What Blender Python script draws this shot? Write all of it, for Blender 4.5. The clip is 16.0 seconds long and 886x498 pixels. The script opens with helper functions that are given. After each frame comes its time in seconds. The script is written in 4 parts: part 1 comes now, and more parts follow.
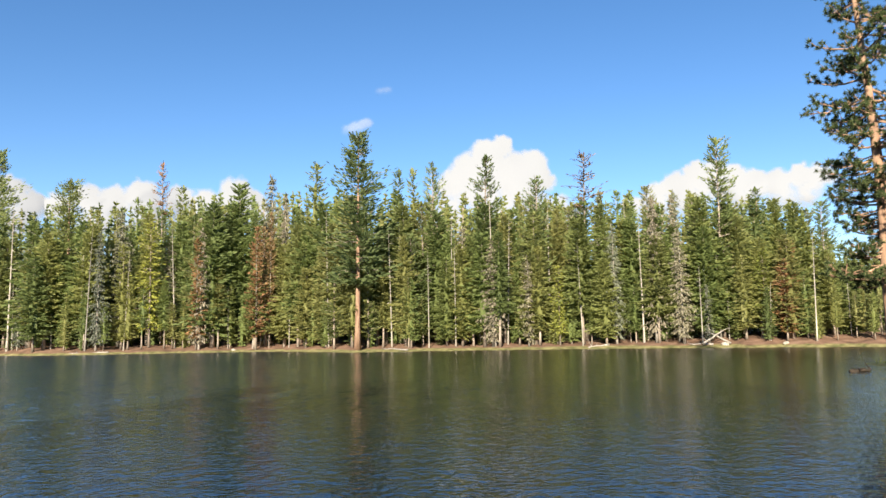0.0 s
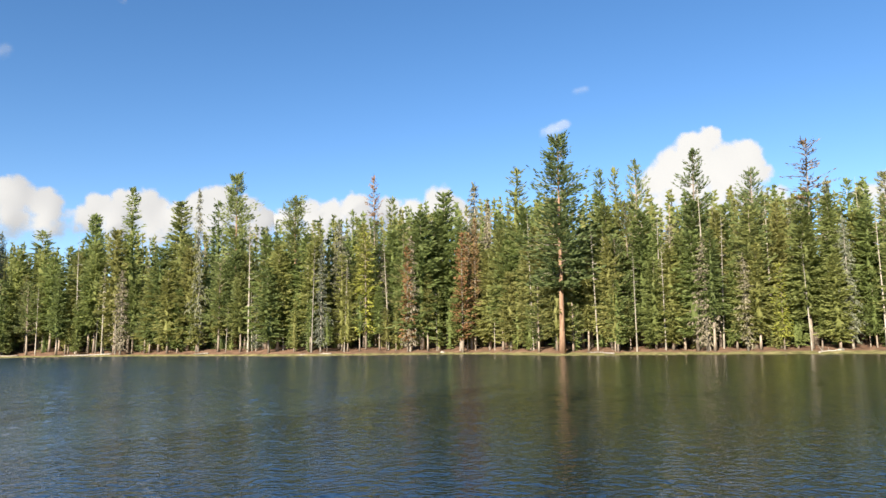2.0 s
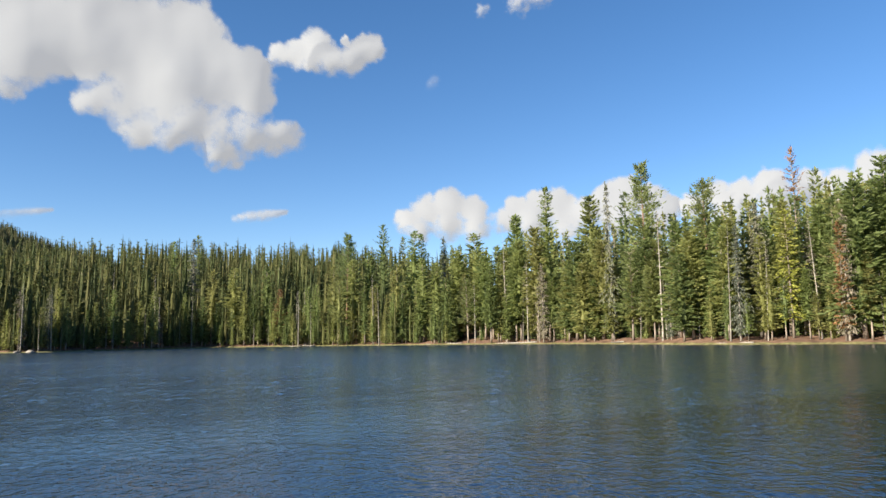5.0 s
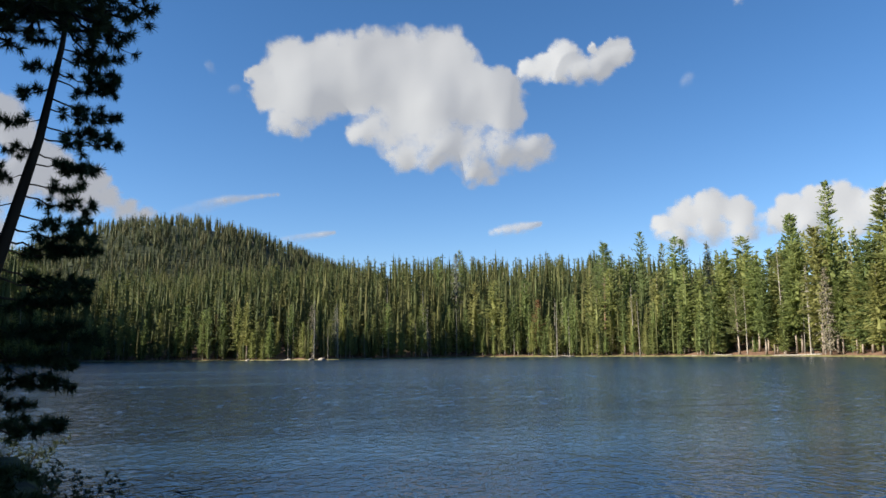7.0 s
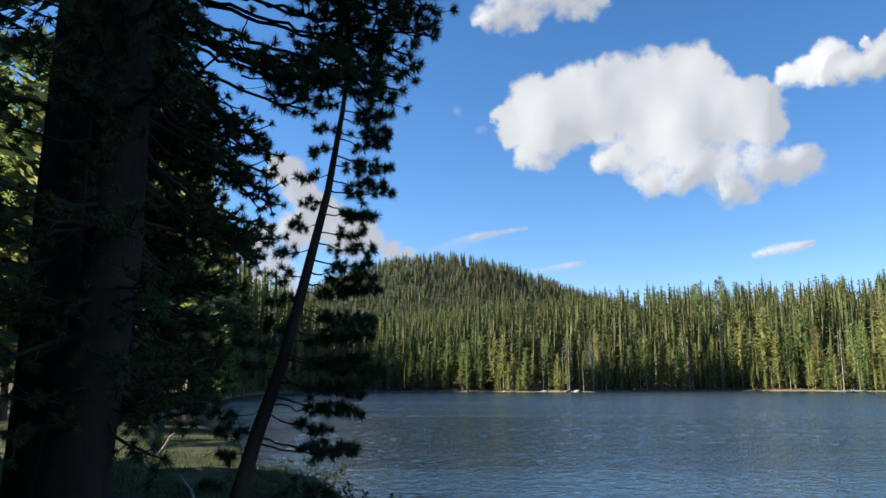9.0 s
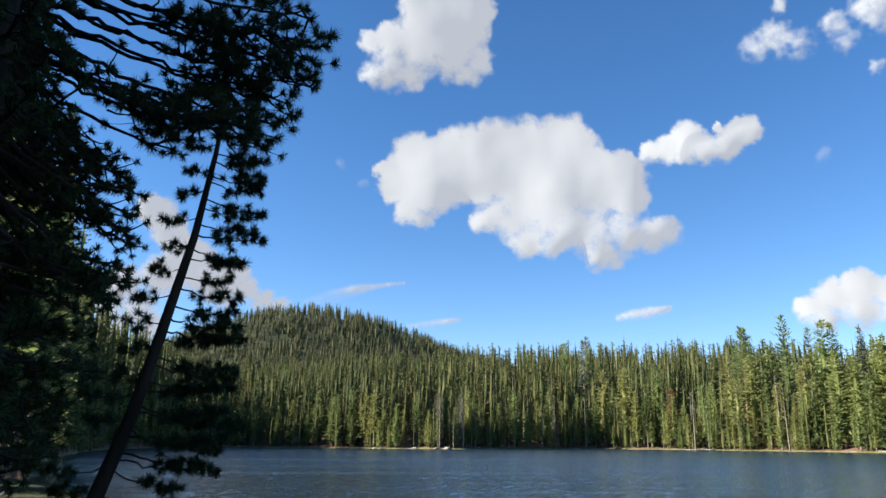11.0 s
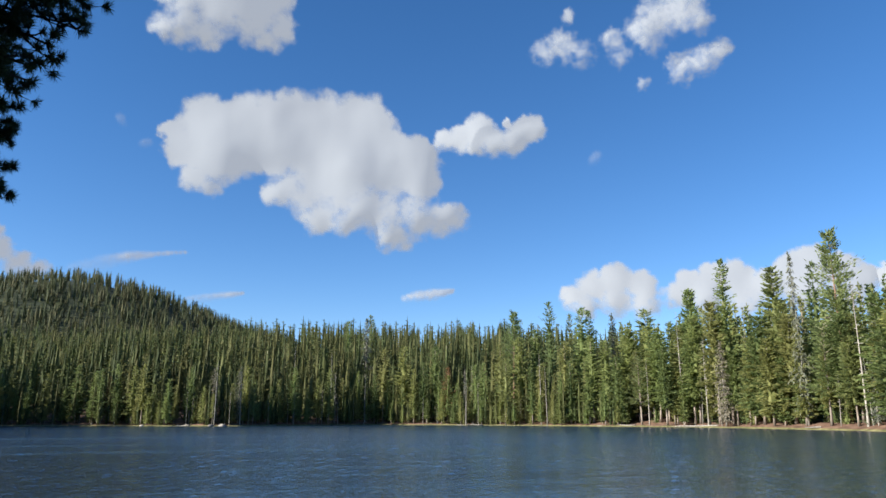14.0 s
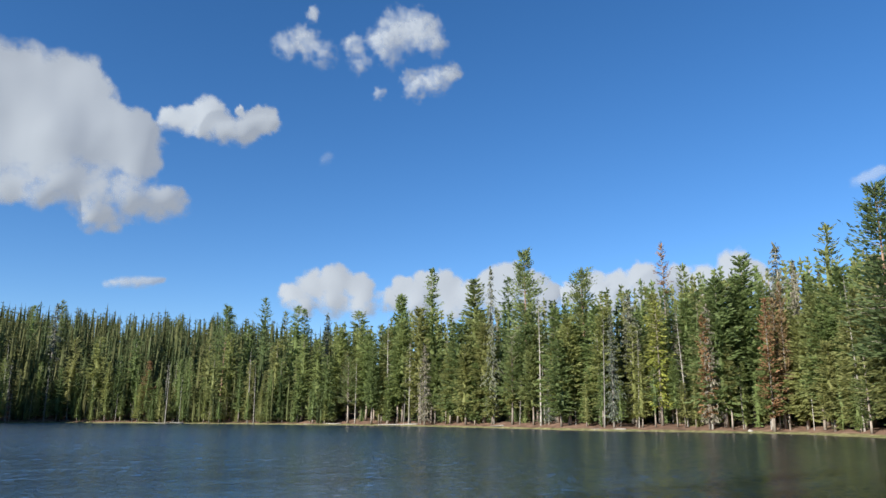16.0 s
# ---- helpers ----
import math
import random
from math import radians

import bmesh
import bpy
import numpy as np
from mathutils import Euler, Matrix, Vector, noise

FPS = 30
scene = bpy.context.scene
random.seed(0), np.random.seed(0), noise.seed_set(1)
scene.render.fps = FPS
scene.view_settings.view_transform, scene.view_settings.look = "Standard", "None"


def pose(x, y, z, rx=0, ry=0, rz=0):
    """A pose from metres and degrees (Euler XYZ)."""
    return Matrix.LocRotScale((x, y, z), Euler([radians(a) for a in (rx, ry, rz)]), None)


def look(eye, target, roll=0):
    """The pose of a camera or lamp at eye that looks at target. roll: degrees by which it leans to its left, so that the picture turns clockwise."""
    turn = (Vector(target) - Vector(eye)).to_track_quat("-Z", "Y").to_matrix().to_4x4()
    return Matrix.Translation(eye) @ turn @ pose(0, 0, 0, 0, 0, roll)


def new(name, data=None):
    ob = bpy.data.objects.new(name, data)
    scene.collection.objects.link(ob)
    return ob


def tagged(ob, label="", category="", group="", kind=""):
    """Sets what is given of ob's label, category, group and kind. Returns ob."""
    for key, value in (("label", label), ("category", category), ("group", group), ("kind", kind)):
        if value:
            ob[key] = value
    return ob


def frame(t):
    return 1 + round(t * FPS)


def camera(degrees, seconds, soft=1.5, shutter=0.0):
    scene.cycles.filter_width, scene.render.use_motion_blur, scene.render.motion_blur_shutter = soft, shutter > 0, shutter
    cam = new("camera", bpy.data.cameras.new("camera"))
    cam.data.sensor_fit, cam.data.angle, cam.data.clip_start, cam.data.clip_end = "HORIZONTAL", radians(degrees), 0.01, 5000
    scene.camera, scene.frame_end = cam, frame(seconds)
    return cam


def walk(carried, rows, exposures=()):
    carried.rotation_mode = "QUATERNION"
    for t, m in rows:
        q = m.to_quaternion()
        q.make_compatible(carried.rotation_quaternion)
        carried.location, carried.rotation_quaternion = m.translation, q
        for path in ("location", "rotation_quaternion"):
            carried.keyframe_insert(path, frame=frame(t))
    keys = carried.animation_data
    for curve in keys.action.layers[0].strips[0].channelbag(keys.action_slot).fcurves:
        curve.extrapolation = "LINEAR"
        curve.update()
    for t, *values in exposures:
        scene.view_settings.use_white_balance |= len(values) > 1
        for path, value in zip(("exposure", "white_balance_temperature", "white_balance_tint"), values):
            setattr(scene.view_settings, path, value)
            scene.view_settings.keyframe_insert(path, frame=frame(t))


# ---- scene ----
# camera: held out in front of someone who turns on the spot, on the bank of a small lake
cam = camera(62.2, 16.0, soft=1.5)
EYE, ARM = 2.2, 0.39
PATH = [
    (0.0, -0.24, 6.65, 1.02),
    (0.5, 6.37, 6.98, 0.83),
    (1.0, 10.23, 7.80, 0.31),
    (1.5, 13.53, 8.01, 0.57),
    (2.0, 15.46, 7.15, 0.87),
    (2.5, 16.78, 6.94, 1.15),
    (3.0, 19.23, 6.93, 1.59),
    (3.5, 22.28, 6.84, 1.48),
    (4.0, 28.96, 6.69, 1.09),
    (4.5, 39.99, 6.56, 0.93),
    (4.7, 43.10, 6.63, 0.97),
    (6.8, 63.57, 7.82, 0.71),
    (7.0, 66.51, 7.88, 0.68),
    (7.5, 73.58, 7.93, 0.56),
    (8.0, 79.60, 7.96, 0.41),
    (8.2, 81.46, 7.95, 0.50),
    (9.2, 86.20, 10.70, 0.20),
    (10.3, 80.27, 13.82, -0.19),
    (10.5, 79.23, 14.17, -0.29),
    (11.0, 76.10, 14.65, -0.22),
    (11.5, 72.65, 14.53, -0.10),
    (12.0, 68.88, 14.17, -0.02),
    (12.5, 66.68, 13.92, -0.07),
    (13.0, 64.55, 13.64, -0.15),
    (13.5, 62.40, 13.25, 0.04),
    (14.0, 59.51, 12.94, 0.03),
    (14.5, 55.23, 12.67, -0.23),
    (15.0, 50.14, 12.63, -0.36),
    (15.5, 44.44, 12.76, -0.28),
    (16.0, 37.57, 12.87, -0.30),
]
walk(cam, [(t, pose(-ARM * math.sin(radians(yaw)), ARM * math.cos(radians(yaw)), EYE, 90 + tilt, roll, yaw)) for t, yaw, tilt, roll in PATH],
     exposures=[(0.0, 1.58, 6600, 10), (3.5, 1.58, 6550, 10), (4.7, 1.5, 6450, 10), (7.0, 1.38, 6250, 10), (8.2, 1.66, 6200, 10), (10.3, 1.74, 6150, 10), (12.0, 1.54, 6000, 10), (13.0, 1.47, 5900, 10), (16.0, 1.15, 5650, 8)])

# light: late sun from behind and to the left, clear sky
SUN_YAW, SUN_UP = 169, 25
world = bpy.data.worlds.new("sky")
scene.world = world
world.use_nodes = True
wn = world.node_tree
sky = wn.nodes.new("ShaderNodeTexSky")
sky.sky_type = "NISHITA"
sky.sun_disc = False
sky.sun_elevation, sky.sun_rotation = radians(SUN_UP), radians(-SUN_YAW)
sky.altitude, sky.air_density, sky.dust_density, sky.ozone_density = 1800, 1.0, 0.0, 2.0
deep = wn.nodes.new("ShaderNodeHueSaturation")
deep.inputs["Saturation"].default_value = 1.23
wn.links.new(sky.outputs[0], deep.inputs["Color"])
tint = wn.nodes.new("ShaderNodeMix")
tint.data_type, tint.blend_type = "RGBA", "MULTIPLY"
tint.inputs[0].default_value, tint.inputs[7].default_value = 1.0, (1.07, 0.99, 1.0, 1)
wn.links.new(deep.outputs[0], tint.inputs[6])
wn.links.new(tint.outputs[2], wn.nodes["Background"].inputs[0])
wn.nodes["Background"].inputs[1].default_value = 0.0635
sun = new("sun", bpy.data.lights.new("sun", "SUN"))
sun.data.energy, sun.data.angle, sun.data.color = 5.0, radians(0.55), (1.0, 0.91, 0.75)
sa, se = radians(SUN_YAW), radians(SUN_UP)
sun.matrix_world = look((-60 * math.sin(sa) * math.cos(se), 60 * math.cos(sa) * math.cos(se), 60 * math.sin(se)), (0, 0, 0))


# ---- materials ----
def material(name, rough=0.8):
    m = bpy.data.materials.new(name)
    m.use_nodes = True
    t = m.node_tree
    b = t.nodes["Principled BSDF"]
    b.inputs["Roughness"].default_value = rough
    b.inputs["Specular IOR Level"].default_value = 0.25
    return m, t, b


def node(t, kind, **values):
    n = t.nodes.new(kind)
    for k, v in values.items():
        n.inputs[k.replace("_", " ")].default_value = v
    return n


def ramp(t, fac, *stops):
    r = t.nodes.new("ShaderNodeValToRGB")
    while len(r.color_ramp.elements) < len(stops):
        r.color_ramp.elements.new(0.5)
    for e, (p, c) in zip(r.color_ramp.elements, stops):
        e.position, e.color = p, (*c, 1)
    t.links.new(fac, r.inputs[0])
    return r.outputs[0]


def mixed(t, fac, a, b, how="MIX"):
    n = t.nodes.new("ShaderNodeMix")
    n.data_type, n.blend_type = "RGBA", how
    for value, at in ((fac, 0), (a, 6), (b, 7)):
        if isinstance(value, (int, float)):
            n.inputs[at].default_value = value
        elif isinstance(value, tuple):
            n.inputs[at].default_value = (*value, 1)
        else:
            t.links.new(value, n.inputs[at])
    return n.outputs[2]


def noise_of(t, scale, detail=4.0, stretch=None):
    g = t.nodes.new("ShaderNodeNewGeometry")
    n = node(t, "ShaderNodeTexNoise", Scale=scale, Detail=detail)
    v = g.outputs["Position"]
    if stretch:
        k = t.nodes.new("ShaderNodeVectorMath")
        k.operation = "MULTIPLY"
        k.inputs[1].default_value = stretch
        t.links.new(v, k.inputs[0])
        v = k.outputs[0]
    t.links.new(v, n.inputs["Vector"])
    return n.outputs["Fac"]


def bumped(t, b, height, strength, distance):
    n = node(t, "ShaderNodeBump", Strength=strength, Distance=distance)
    t.links.new(height, n.inputs["Height"])
    t.links.new(n.outputs[0], b.inputs["Normal"])


def foliage(name, dark, mid, light, through_light=0.45):
    """Needles: a tone for each spray, a tone for each tree, some light coming through."""
    m, t, b = material(name, 0.7)
    g = t.nodes.new("ShaderNodeNewGeometry")
    o = t.nodes.new("ShaderNodeObjectInfo")
    c = ramp(t, g.outputs["Random Per Island"], (0.0, dark), (0.5, mid), (1.0, light))
    a = t.nodes.new("ShaderNodeAttribute")
    a.attribute_name = "tone"
    add = t.nodes.new("ShaderNodeMath")
    t.links.new(o.outputs["Random"], add.inputs[0])
    t.links.new(a.outputs["Fac"], add.inputs[1])
    fr = t.nodes.new("ShaderNodeMath")
    fr.operation = "FRACT"
    t.links.new(add.outputs[0], fr.inputs[0])
    tree_tone = ramp(t, fr.outputs[0], (0.0, (0.58, 0.66, 0.63)), (0.3, (0.9, 1.0, 0.9)), (0.55, (1.12, 1.05, 0.92)), (0.8, (1.1, 0.98, 0.94)), (1.0, (0.72, 0.82, 0.7)))
    c = mixed(t, 1.0, c, tree_tone, "MULTIPLY")
    c = mixed(t, 0.25, c, ramp(t, noise_of(t, 0.9), (0.3, (0.55, 0.55, 0.55)), (0.7, (1.3, 1.3, 1.2))), "MULTIPLY")
    t.links.new(c, b.inputs["Base Color"])
    tr = t.nodes.new("ShaderNodeBsdfTranslucent")
    t.links.new(c, tr.inputs[0])
    mx = t.nodes.new("ShaderNodeMixShader")
    mx.inputs[0].default_value = through_light
    t.links.new(b.outputs[0], mx.inputs[1])
    t.links.new(tr.outputs[0], mx.inputs[2])
    t.links.new(mx.outputs[0], t.nodes["Material Output"].inputs[0])
    return m


def bark(name, dark, light):
    m, t, b = material(name, 0.9)
    o = t.nodes.new("ShaderNodeObjectInfo")
    c = ramp(t, noise_of(t, 3.0, 6, (1, 1, 0.25)), (0.3, dark), (0.7, light))
    c = mixed(t, 1.0, c, ramp(t, o.outputs["Random"], (0.0, (0.7, 0.68, 0.66)), (1.0, (1.2, 1.15, 1.1))), "MULTIPLY")
    t.links.new(c, b.inputs["Base Color"])
    bumped(t, b, noise_of(t, 9.0, 5, (1, 1, 0.2)), 0.6, 0.04)
    return m


FIR = foliage("fir_needles", (0.195, 0.22, 0.074), (0.25, 0.276, 0.1), (0.305, 0.326, 0.135), 0.56)
PINE = foliage("pine_needles", (0.185, 0.214, 0.08), (0.24, 0.268, 0.106), (0.305, 0.33, 0.148), 0.56)
GREY = foliage("lichen_grey_twigs", (0.095, 0.095, 0.066), (0.168, 0.16, 0.118), (0.25, 0.235, 0.185), 0.1)
RUST = foliage("rust_needles", (0.11, 0.062, 0.028), (0.2, 0.11, 0.05), (0.29, 0.175, 0.09), 0.2)
MOSS = foliage("yellow_lichen", (0.12, 0.13, 0.02), (0.23, 0.24, 0.04), (0.36, 0.34, 0.08), 0.2)
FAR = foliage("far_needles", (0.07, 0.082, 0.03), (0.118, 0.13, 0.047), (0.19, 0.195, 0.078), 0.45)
# needles of near trees and point pine, their shade put into the colour
DARK = foliage("shaded_needles", (0.03, 0.048, 0.02), (0.052, 0.078, 0.03), (0.09, 0.115, 0.045), 0.2)
BARK = bark("grey_bark", (0.14, 0.112, 0.088), (0.37, 0.32, 0.265))
REDBARK = bark("cinnamon_bark", (0.175, 0.105, 0.068), (0.37, 0.245, 0.168))
SILVER = bark("silver_wood", (0.19, 0.175, 0.15), (0.42, 0.39, 0.34))
# near-tree bark darkened towards black, the shade put into its colour
BROWN = bark("shaded_brown_bark", (0.014, 0.011, 0.008), (0.05, 0.038, 0.028))
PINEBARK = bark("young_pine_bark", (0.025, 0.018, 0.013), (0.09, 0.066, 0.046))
# greyer than the far forest: the hill's haze put into the needle colour
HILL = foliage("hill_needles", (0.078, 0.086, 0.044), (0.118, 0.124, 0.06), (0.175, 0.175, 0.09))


def water_material():
    m, t, b = material("lake_water", 0.05)
    b.inputs["IOR"].default_value = 1.33
    b.inputs["Specular IOR Level"].default_value = 0.5
    g = t.nodes.new("ShaderNodeNewGeometry")
    # how far west a spot lies, by its bearing
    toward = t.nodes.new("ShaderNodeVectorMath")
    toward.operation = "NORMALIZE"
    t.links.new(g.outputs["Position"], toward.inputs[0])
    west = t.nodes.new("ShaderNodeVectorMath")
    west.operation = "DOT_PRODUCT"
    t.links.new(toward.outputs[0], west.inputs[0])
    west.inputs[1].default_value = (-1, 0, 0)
    west_blue = ramp(t, west.outputs["Value"], (0.05, (0, 0, 0)), (0.75, (1, 1, 1)))
    # olive water; reflections put into the colour: dark forest east, blue sky west
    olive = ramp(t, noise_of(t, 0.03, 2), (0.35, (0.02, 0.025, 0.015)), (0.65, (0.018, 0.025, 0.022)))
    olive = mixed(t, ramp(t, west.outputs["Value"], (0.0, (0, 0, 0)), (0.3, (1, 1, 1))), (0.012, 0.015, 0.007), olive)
    t.links.new(mixed(t, west_blue, olive, (0.012, 0.029, 0.056)), b.inputs["Base Color"])
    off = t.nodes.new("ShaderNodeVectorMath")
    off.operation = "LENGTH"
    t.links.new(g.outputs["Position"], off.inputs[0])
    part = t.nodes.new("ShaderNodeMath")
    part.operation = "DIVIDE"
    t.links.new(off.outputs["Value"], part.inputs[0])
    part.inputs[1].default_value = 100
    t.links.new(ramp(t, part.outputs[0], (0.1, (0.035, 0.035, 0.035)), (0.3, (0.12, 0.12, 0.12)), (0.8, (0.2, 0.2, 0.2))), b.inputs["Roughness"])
    bumped(t, b, noise_of(t, 6.5, 2), 1.0, 0.017)
    return m


def ground_material():
    m, t, b = material("forest_floor", 0.95)
    g = t.nodes.new("ShaderNodeNewGeometry")
    sep = t.nodes.new("ShaderNodeSeparateXYZ")
    t.links.new(g.outputs["Position"], sep.inputs[0])
    duff = ramp(t, noise_of(t, 0.6, 6), (0.3, (0.08, 0.046, 0.03)), (0.5, (0.15, 0.085, 0.054)), (0.72, (0.235, 0.145, 0.096)))
    fringe = ramp(t, noise_of(t, 1.1, 6), (0.32, (0.075, 0.08, 0.025)), (0.5, (0.17, 0.155, 0.06)), (0.7, (0.28, 0.24, 0.11)))
    sedge = ramp(t, noise_of(t, 2.2, 6), (0.38, (0.013, 0.016, 0.006)), (0.66, (0.06, 0.07, 0.02)))
    up = t.nodes.new("ShaderNodeMath")
    up.operation = "MULTIPLY_ADD"
    t.links.new(noise_of(t, 0.35, 3), up.inputs[0])
    up.inputs[1].default_value = 0.5
    t.links.new(sep.outputs["Z"], up.inputs[2])
    fac = ramp(t, up.outputs[0], (0.48, (0, 0, 0)), (0.62, (1, 1, 1)))
    away = t.nodes.new("ShaderNodeVectorMath")
    away.operation = "LENGTH"
    t.links.new(g.outputs["Position"], away.inputs[0])
    reach = t.nodes.new("ShaderNodeMath")
    reach.operation = "DIVIDE"
    t.links.new(away.outputs["Value"], reach.inputs[0])
    reach.inputs[1].default_value = 1000
    near = mixed(t, ramp(t, reach.outputs[0], (0.055, (0, 0, 0)), (0.07, (1, 1, 1))), sedge, mixed(t, fac, fringe, duff))
    brush = ramp(t, noise_of(t, 0.05, 6), (0.3, (0.02, 0.028, 0.013)), (0.7, (0.055, 0.062, 0.03)))
    t.links.new(mixed(t, ramp(t, reach.outputs[0], (0.25, (0, 0, 0)), (0.42, (1, 1, 1))), near, brush), b.inputs["Base Color"])
    bumped(t, b, noise_of(t, 4.0, 6), 0.7, 0.12)
    return m


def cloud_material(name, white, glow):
    """White vapour of the far sky, sunlit; its added emission stands in for light scattered inside; it thins out to its
    rim.
    """
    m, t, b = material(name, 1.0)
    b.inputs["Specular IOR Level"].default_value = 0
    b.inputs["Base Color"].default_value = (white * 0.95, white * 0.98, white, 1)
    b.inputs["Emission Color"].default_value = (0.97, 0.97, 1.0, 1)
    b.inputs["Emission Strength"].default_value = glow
    gap = t.nodes.new("ShaderNodeBsdfTransparent")
    a = t.nodes.new("ShaderNodeAttribute")
    a.attribute_name = "tone"
    out = t.nodes.new("ShaderNodeMixShader")
    t.links.new(a.outputs["Fac"], out.inputs[0])
    t.links.new(gap.outputs[0], out.inputs[1])
    t.links.new(b.outputs[0], out.inputs[2])
    t.links.new(out.outputs[0], t.nodes["Material Output"].inputs[0])
    return m


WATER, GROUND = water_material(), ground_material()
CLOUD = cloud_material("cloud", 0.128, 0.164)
# low banks face the sun: dimmer copy, less light put into their colour
BANK_CLOUD = cloud_material("dimmed_cloud", 0.105, 0.165)
GRASS = foliage("sedge_grass", (0.02, 0.034, 0.008), (0.045, 0.065, 0.013), (0.12, 0.13, 0.034), 0.3)


# ---- mesh helpers ----
def mesh_of(name, verts, faces, mat, smooth=False, tone=None):
    me = bpy.data.meshes.new(name)
    me.from_pydata([tuple(v) for v in verts], [], [tuple(f) for f in faces])
    me.materials.append(mat)
    if smooth:
        me.polygons.foreach_set("use_smooth", [True] * len(me.polygons))
    if tone is not None:
        at = me.attributes.new("tone", "FLOAT", "POINT")
        at.data.foreach_set("value", np.asarray(tone, dtype=np.float32))
    me.update()
    return me


def quads(kites):
    """Faces for an array of N x 4 x 3 corners."""
    n = len(kites)
    return kites.reshape(-1, 3), np.arange(4 * n).reshape(n, 4)


def tube(points, radii, sides=7):
    """A round stem along points; its end is closed to a tip."""
    p, vs, fs = np.asarray(points, float), [], []
    for i in range(len(p)):
        d = p[min(i + 1, len(p) - 1)] - p[max(i - 1, 0)]
        d = d / np.linalg.norm(d)
        u = np.cross(d, (0.31, 0.95, 0.05))
        u /= np.linalg.norm(u)
        w = np.cross(d, u)
        for k in range(sides):
            a = 2 * math.pi * k / sides
            vs.append(p[i] + radii[i] * (math.cos(a) * u + math.sin(a) * w))
    for i in range(len(p) - 1):
        for k in range(sides):
            q = (k + 1) % sides
            fs.append((i * sides + k, i * sides + q, (i + 1) * sides + q, (i + 1) * sides + k))
    fs.append(tuple(range(sides))[::-1])
    fs.append(tuple((len(p) - 1) * sides + k for k in range(sides)))
    return vs, fs


def joined(pieces):
    vs, fs, at = [], [], 0
    for v, f in pieces:
        vs.extend(v)
        fs.extend(tuple(i + at for i in q) for q in f)
        at += len(v)
    return vs, fs


def unit(a):
    return a / np.maximum(np.linalg.norm(a, axis=-1, keepdims=True), 1e-9)


def kites(root, along, side, length, width):
    """Leaf-shaped quads from root along a direction, spread to the side."""
    along, side = unit(along), unit(side)
    mid = root + along * (length * 0.5)[:, None]
    w = side * (width * 0.5)[:, None]
    return np.stack([root, mid + w, root + along * length[:, None], mid - w], 1)


def boughs(rng, height, start, reach, whorls, per, sprays, size=0.5, power=0.5, low=-0.35, top=0.45, curl=0.25, ragged=0.3, core=0.0, slim=0.33, hang=0.0, thick=0.12, inner=0.2, peak=0.84):
    """Conifer crown: whorls of boughs, drooping below and rising towards the top, each a plume of overlapping sprays with an upturned tip. Returns kites and the boughs' roots and ends."""
    z = np.repeat(np.linspace(start, 0.955, whorls), per) + rng.normal(0, 0.3 / whorls, whorls * per)
    z = np.clip(z, start, 0.97)
    n = len(z)
    t = (z - start) / (1 - start)
    lumps = 0.88 + 0.24 * np.sin(t * 23 + rng.uniform(0, 6)) * np.sin(t * 9 + rng.uniform(0, 6))
    length = reach * ((1 - t) ** power) * np.minimum(1, 0.6 + t * 3) * lumps * rng.uniform(1 - ragged * 1.6, 1 + ragged, n) + 0.07 * reach
    az = rng.uniform(0, 2 * math.pi, n)
    out = np.stack([np.cos(az), np.sin(az), np.zeros(n)], 1)
    tang = np.stack([-np.sin(az), np.cos(az), np.zeros(n)], 1)
    up = np.array([0, 0, 1.0])
    root = np.stack([0 * z, 0 * z, z * height], 1)
    rise = low + (top - low) * t + rng.normal(0, 0.12, n)
    all_kites = []
    if core:
        rings, sides = max(5, whorls // 4), 6
        q = np.linspace(0, 1, rings)
        wide = reach * core * ((1 - q) ** 0.7) * np.minimum(1, 0.5 + q * 4) + 0.02 * reach
        ang = (np.arange(sides) / sides * 2 * math.pi)[None] + rng.uniform(0, 1, (rings, 1))
        rad = wide[:, None] * rng.uniform(0.6, 1.25, (rings, sides))
        zz = (start + q * (peak - start))[:, None] * height + rng.normal(0, 0.3 * height / rings, (rings, sides))
        ring = np.stack([rad * np.cos(ang), rad * np.sin(ang), zz], -1)
        nxt = np.roll(ring, -1, 1)
        all_kites.append(np.stack([ring[:-1], nxt[:-1], nxt[1:], ring[1:]], 2).reshape(-1, 4, 3))
    for k in range(sprays):
        s = inner + (1 - inner) * (k + rng.uniform(0.2, 1.0, n)) / sprays
        p = root + out * (length * s)[:, None] + up * (length * (rise * s + curl * s * s))[:, None]
        p = p + rng.normal(0, thick, (n, 3)) * (0.4 + 0.6 * np.minimum(1, length / reach))[:, None]
        slope = rise + 2 * curl * s
        fan = rng.uniform(0.1, 0.9, n) * np.where(rng.uniform(0, 1, n) < 0.5, -1, 1) * (1.15 - s)
        along = out + tang * fan[:, None] + up * (slope + rng.normal(0, 0.2, n) - hang * rng.uniform(0.5, 1.5, n))[:, None]
        side = np.cross(unit(along), unit(rng.normal(0, 1, (n, 3))))
        ln = size * rng.uniform(0.7, 1.25, n) * (0.45 + 0.55 * (1 - t) ** 0.6)
        all_kites.append(kites(p - unit(along) * (ln * 0.5)[:, None], along, side, ln, ln * slim * rng.uniform(0.75, 1.25, n)))
    tip = np.stack([rng.normal(0, 0.004 * height, 9), rng.normal(0, 0.004 * height, 9), rng.uniform(0.93, 0.965, 9) * height], 1)
    lead = up + rng.normal(0, 0.16, (9, 3))
    all_kites.append(kites(tip, lead, np.cross(unit(lead), unit(rng.normal(0, 1, (9, 3)))), np.full(9, 0.034 * height), np.full(9, 0.034 * height * slim)))
    end = root + out * length[:, None] + up * (length * (rise + curl))[:, None]
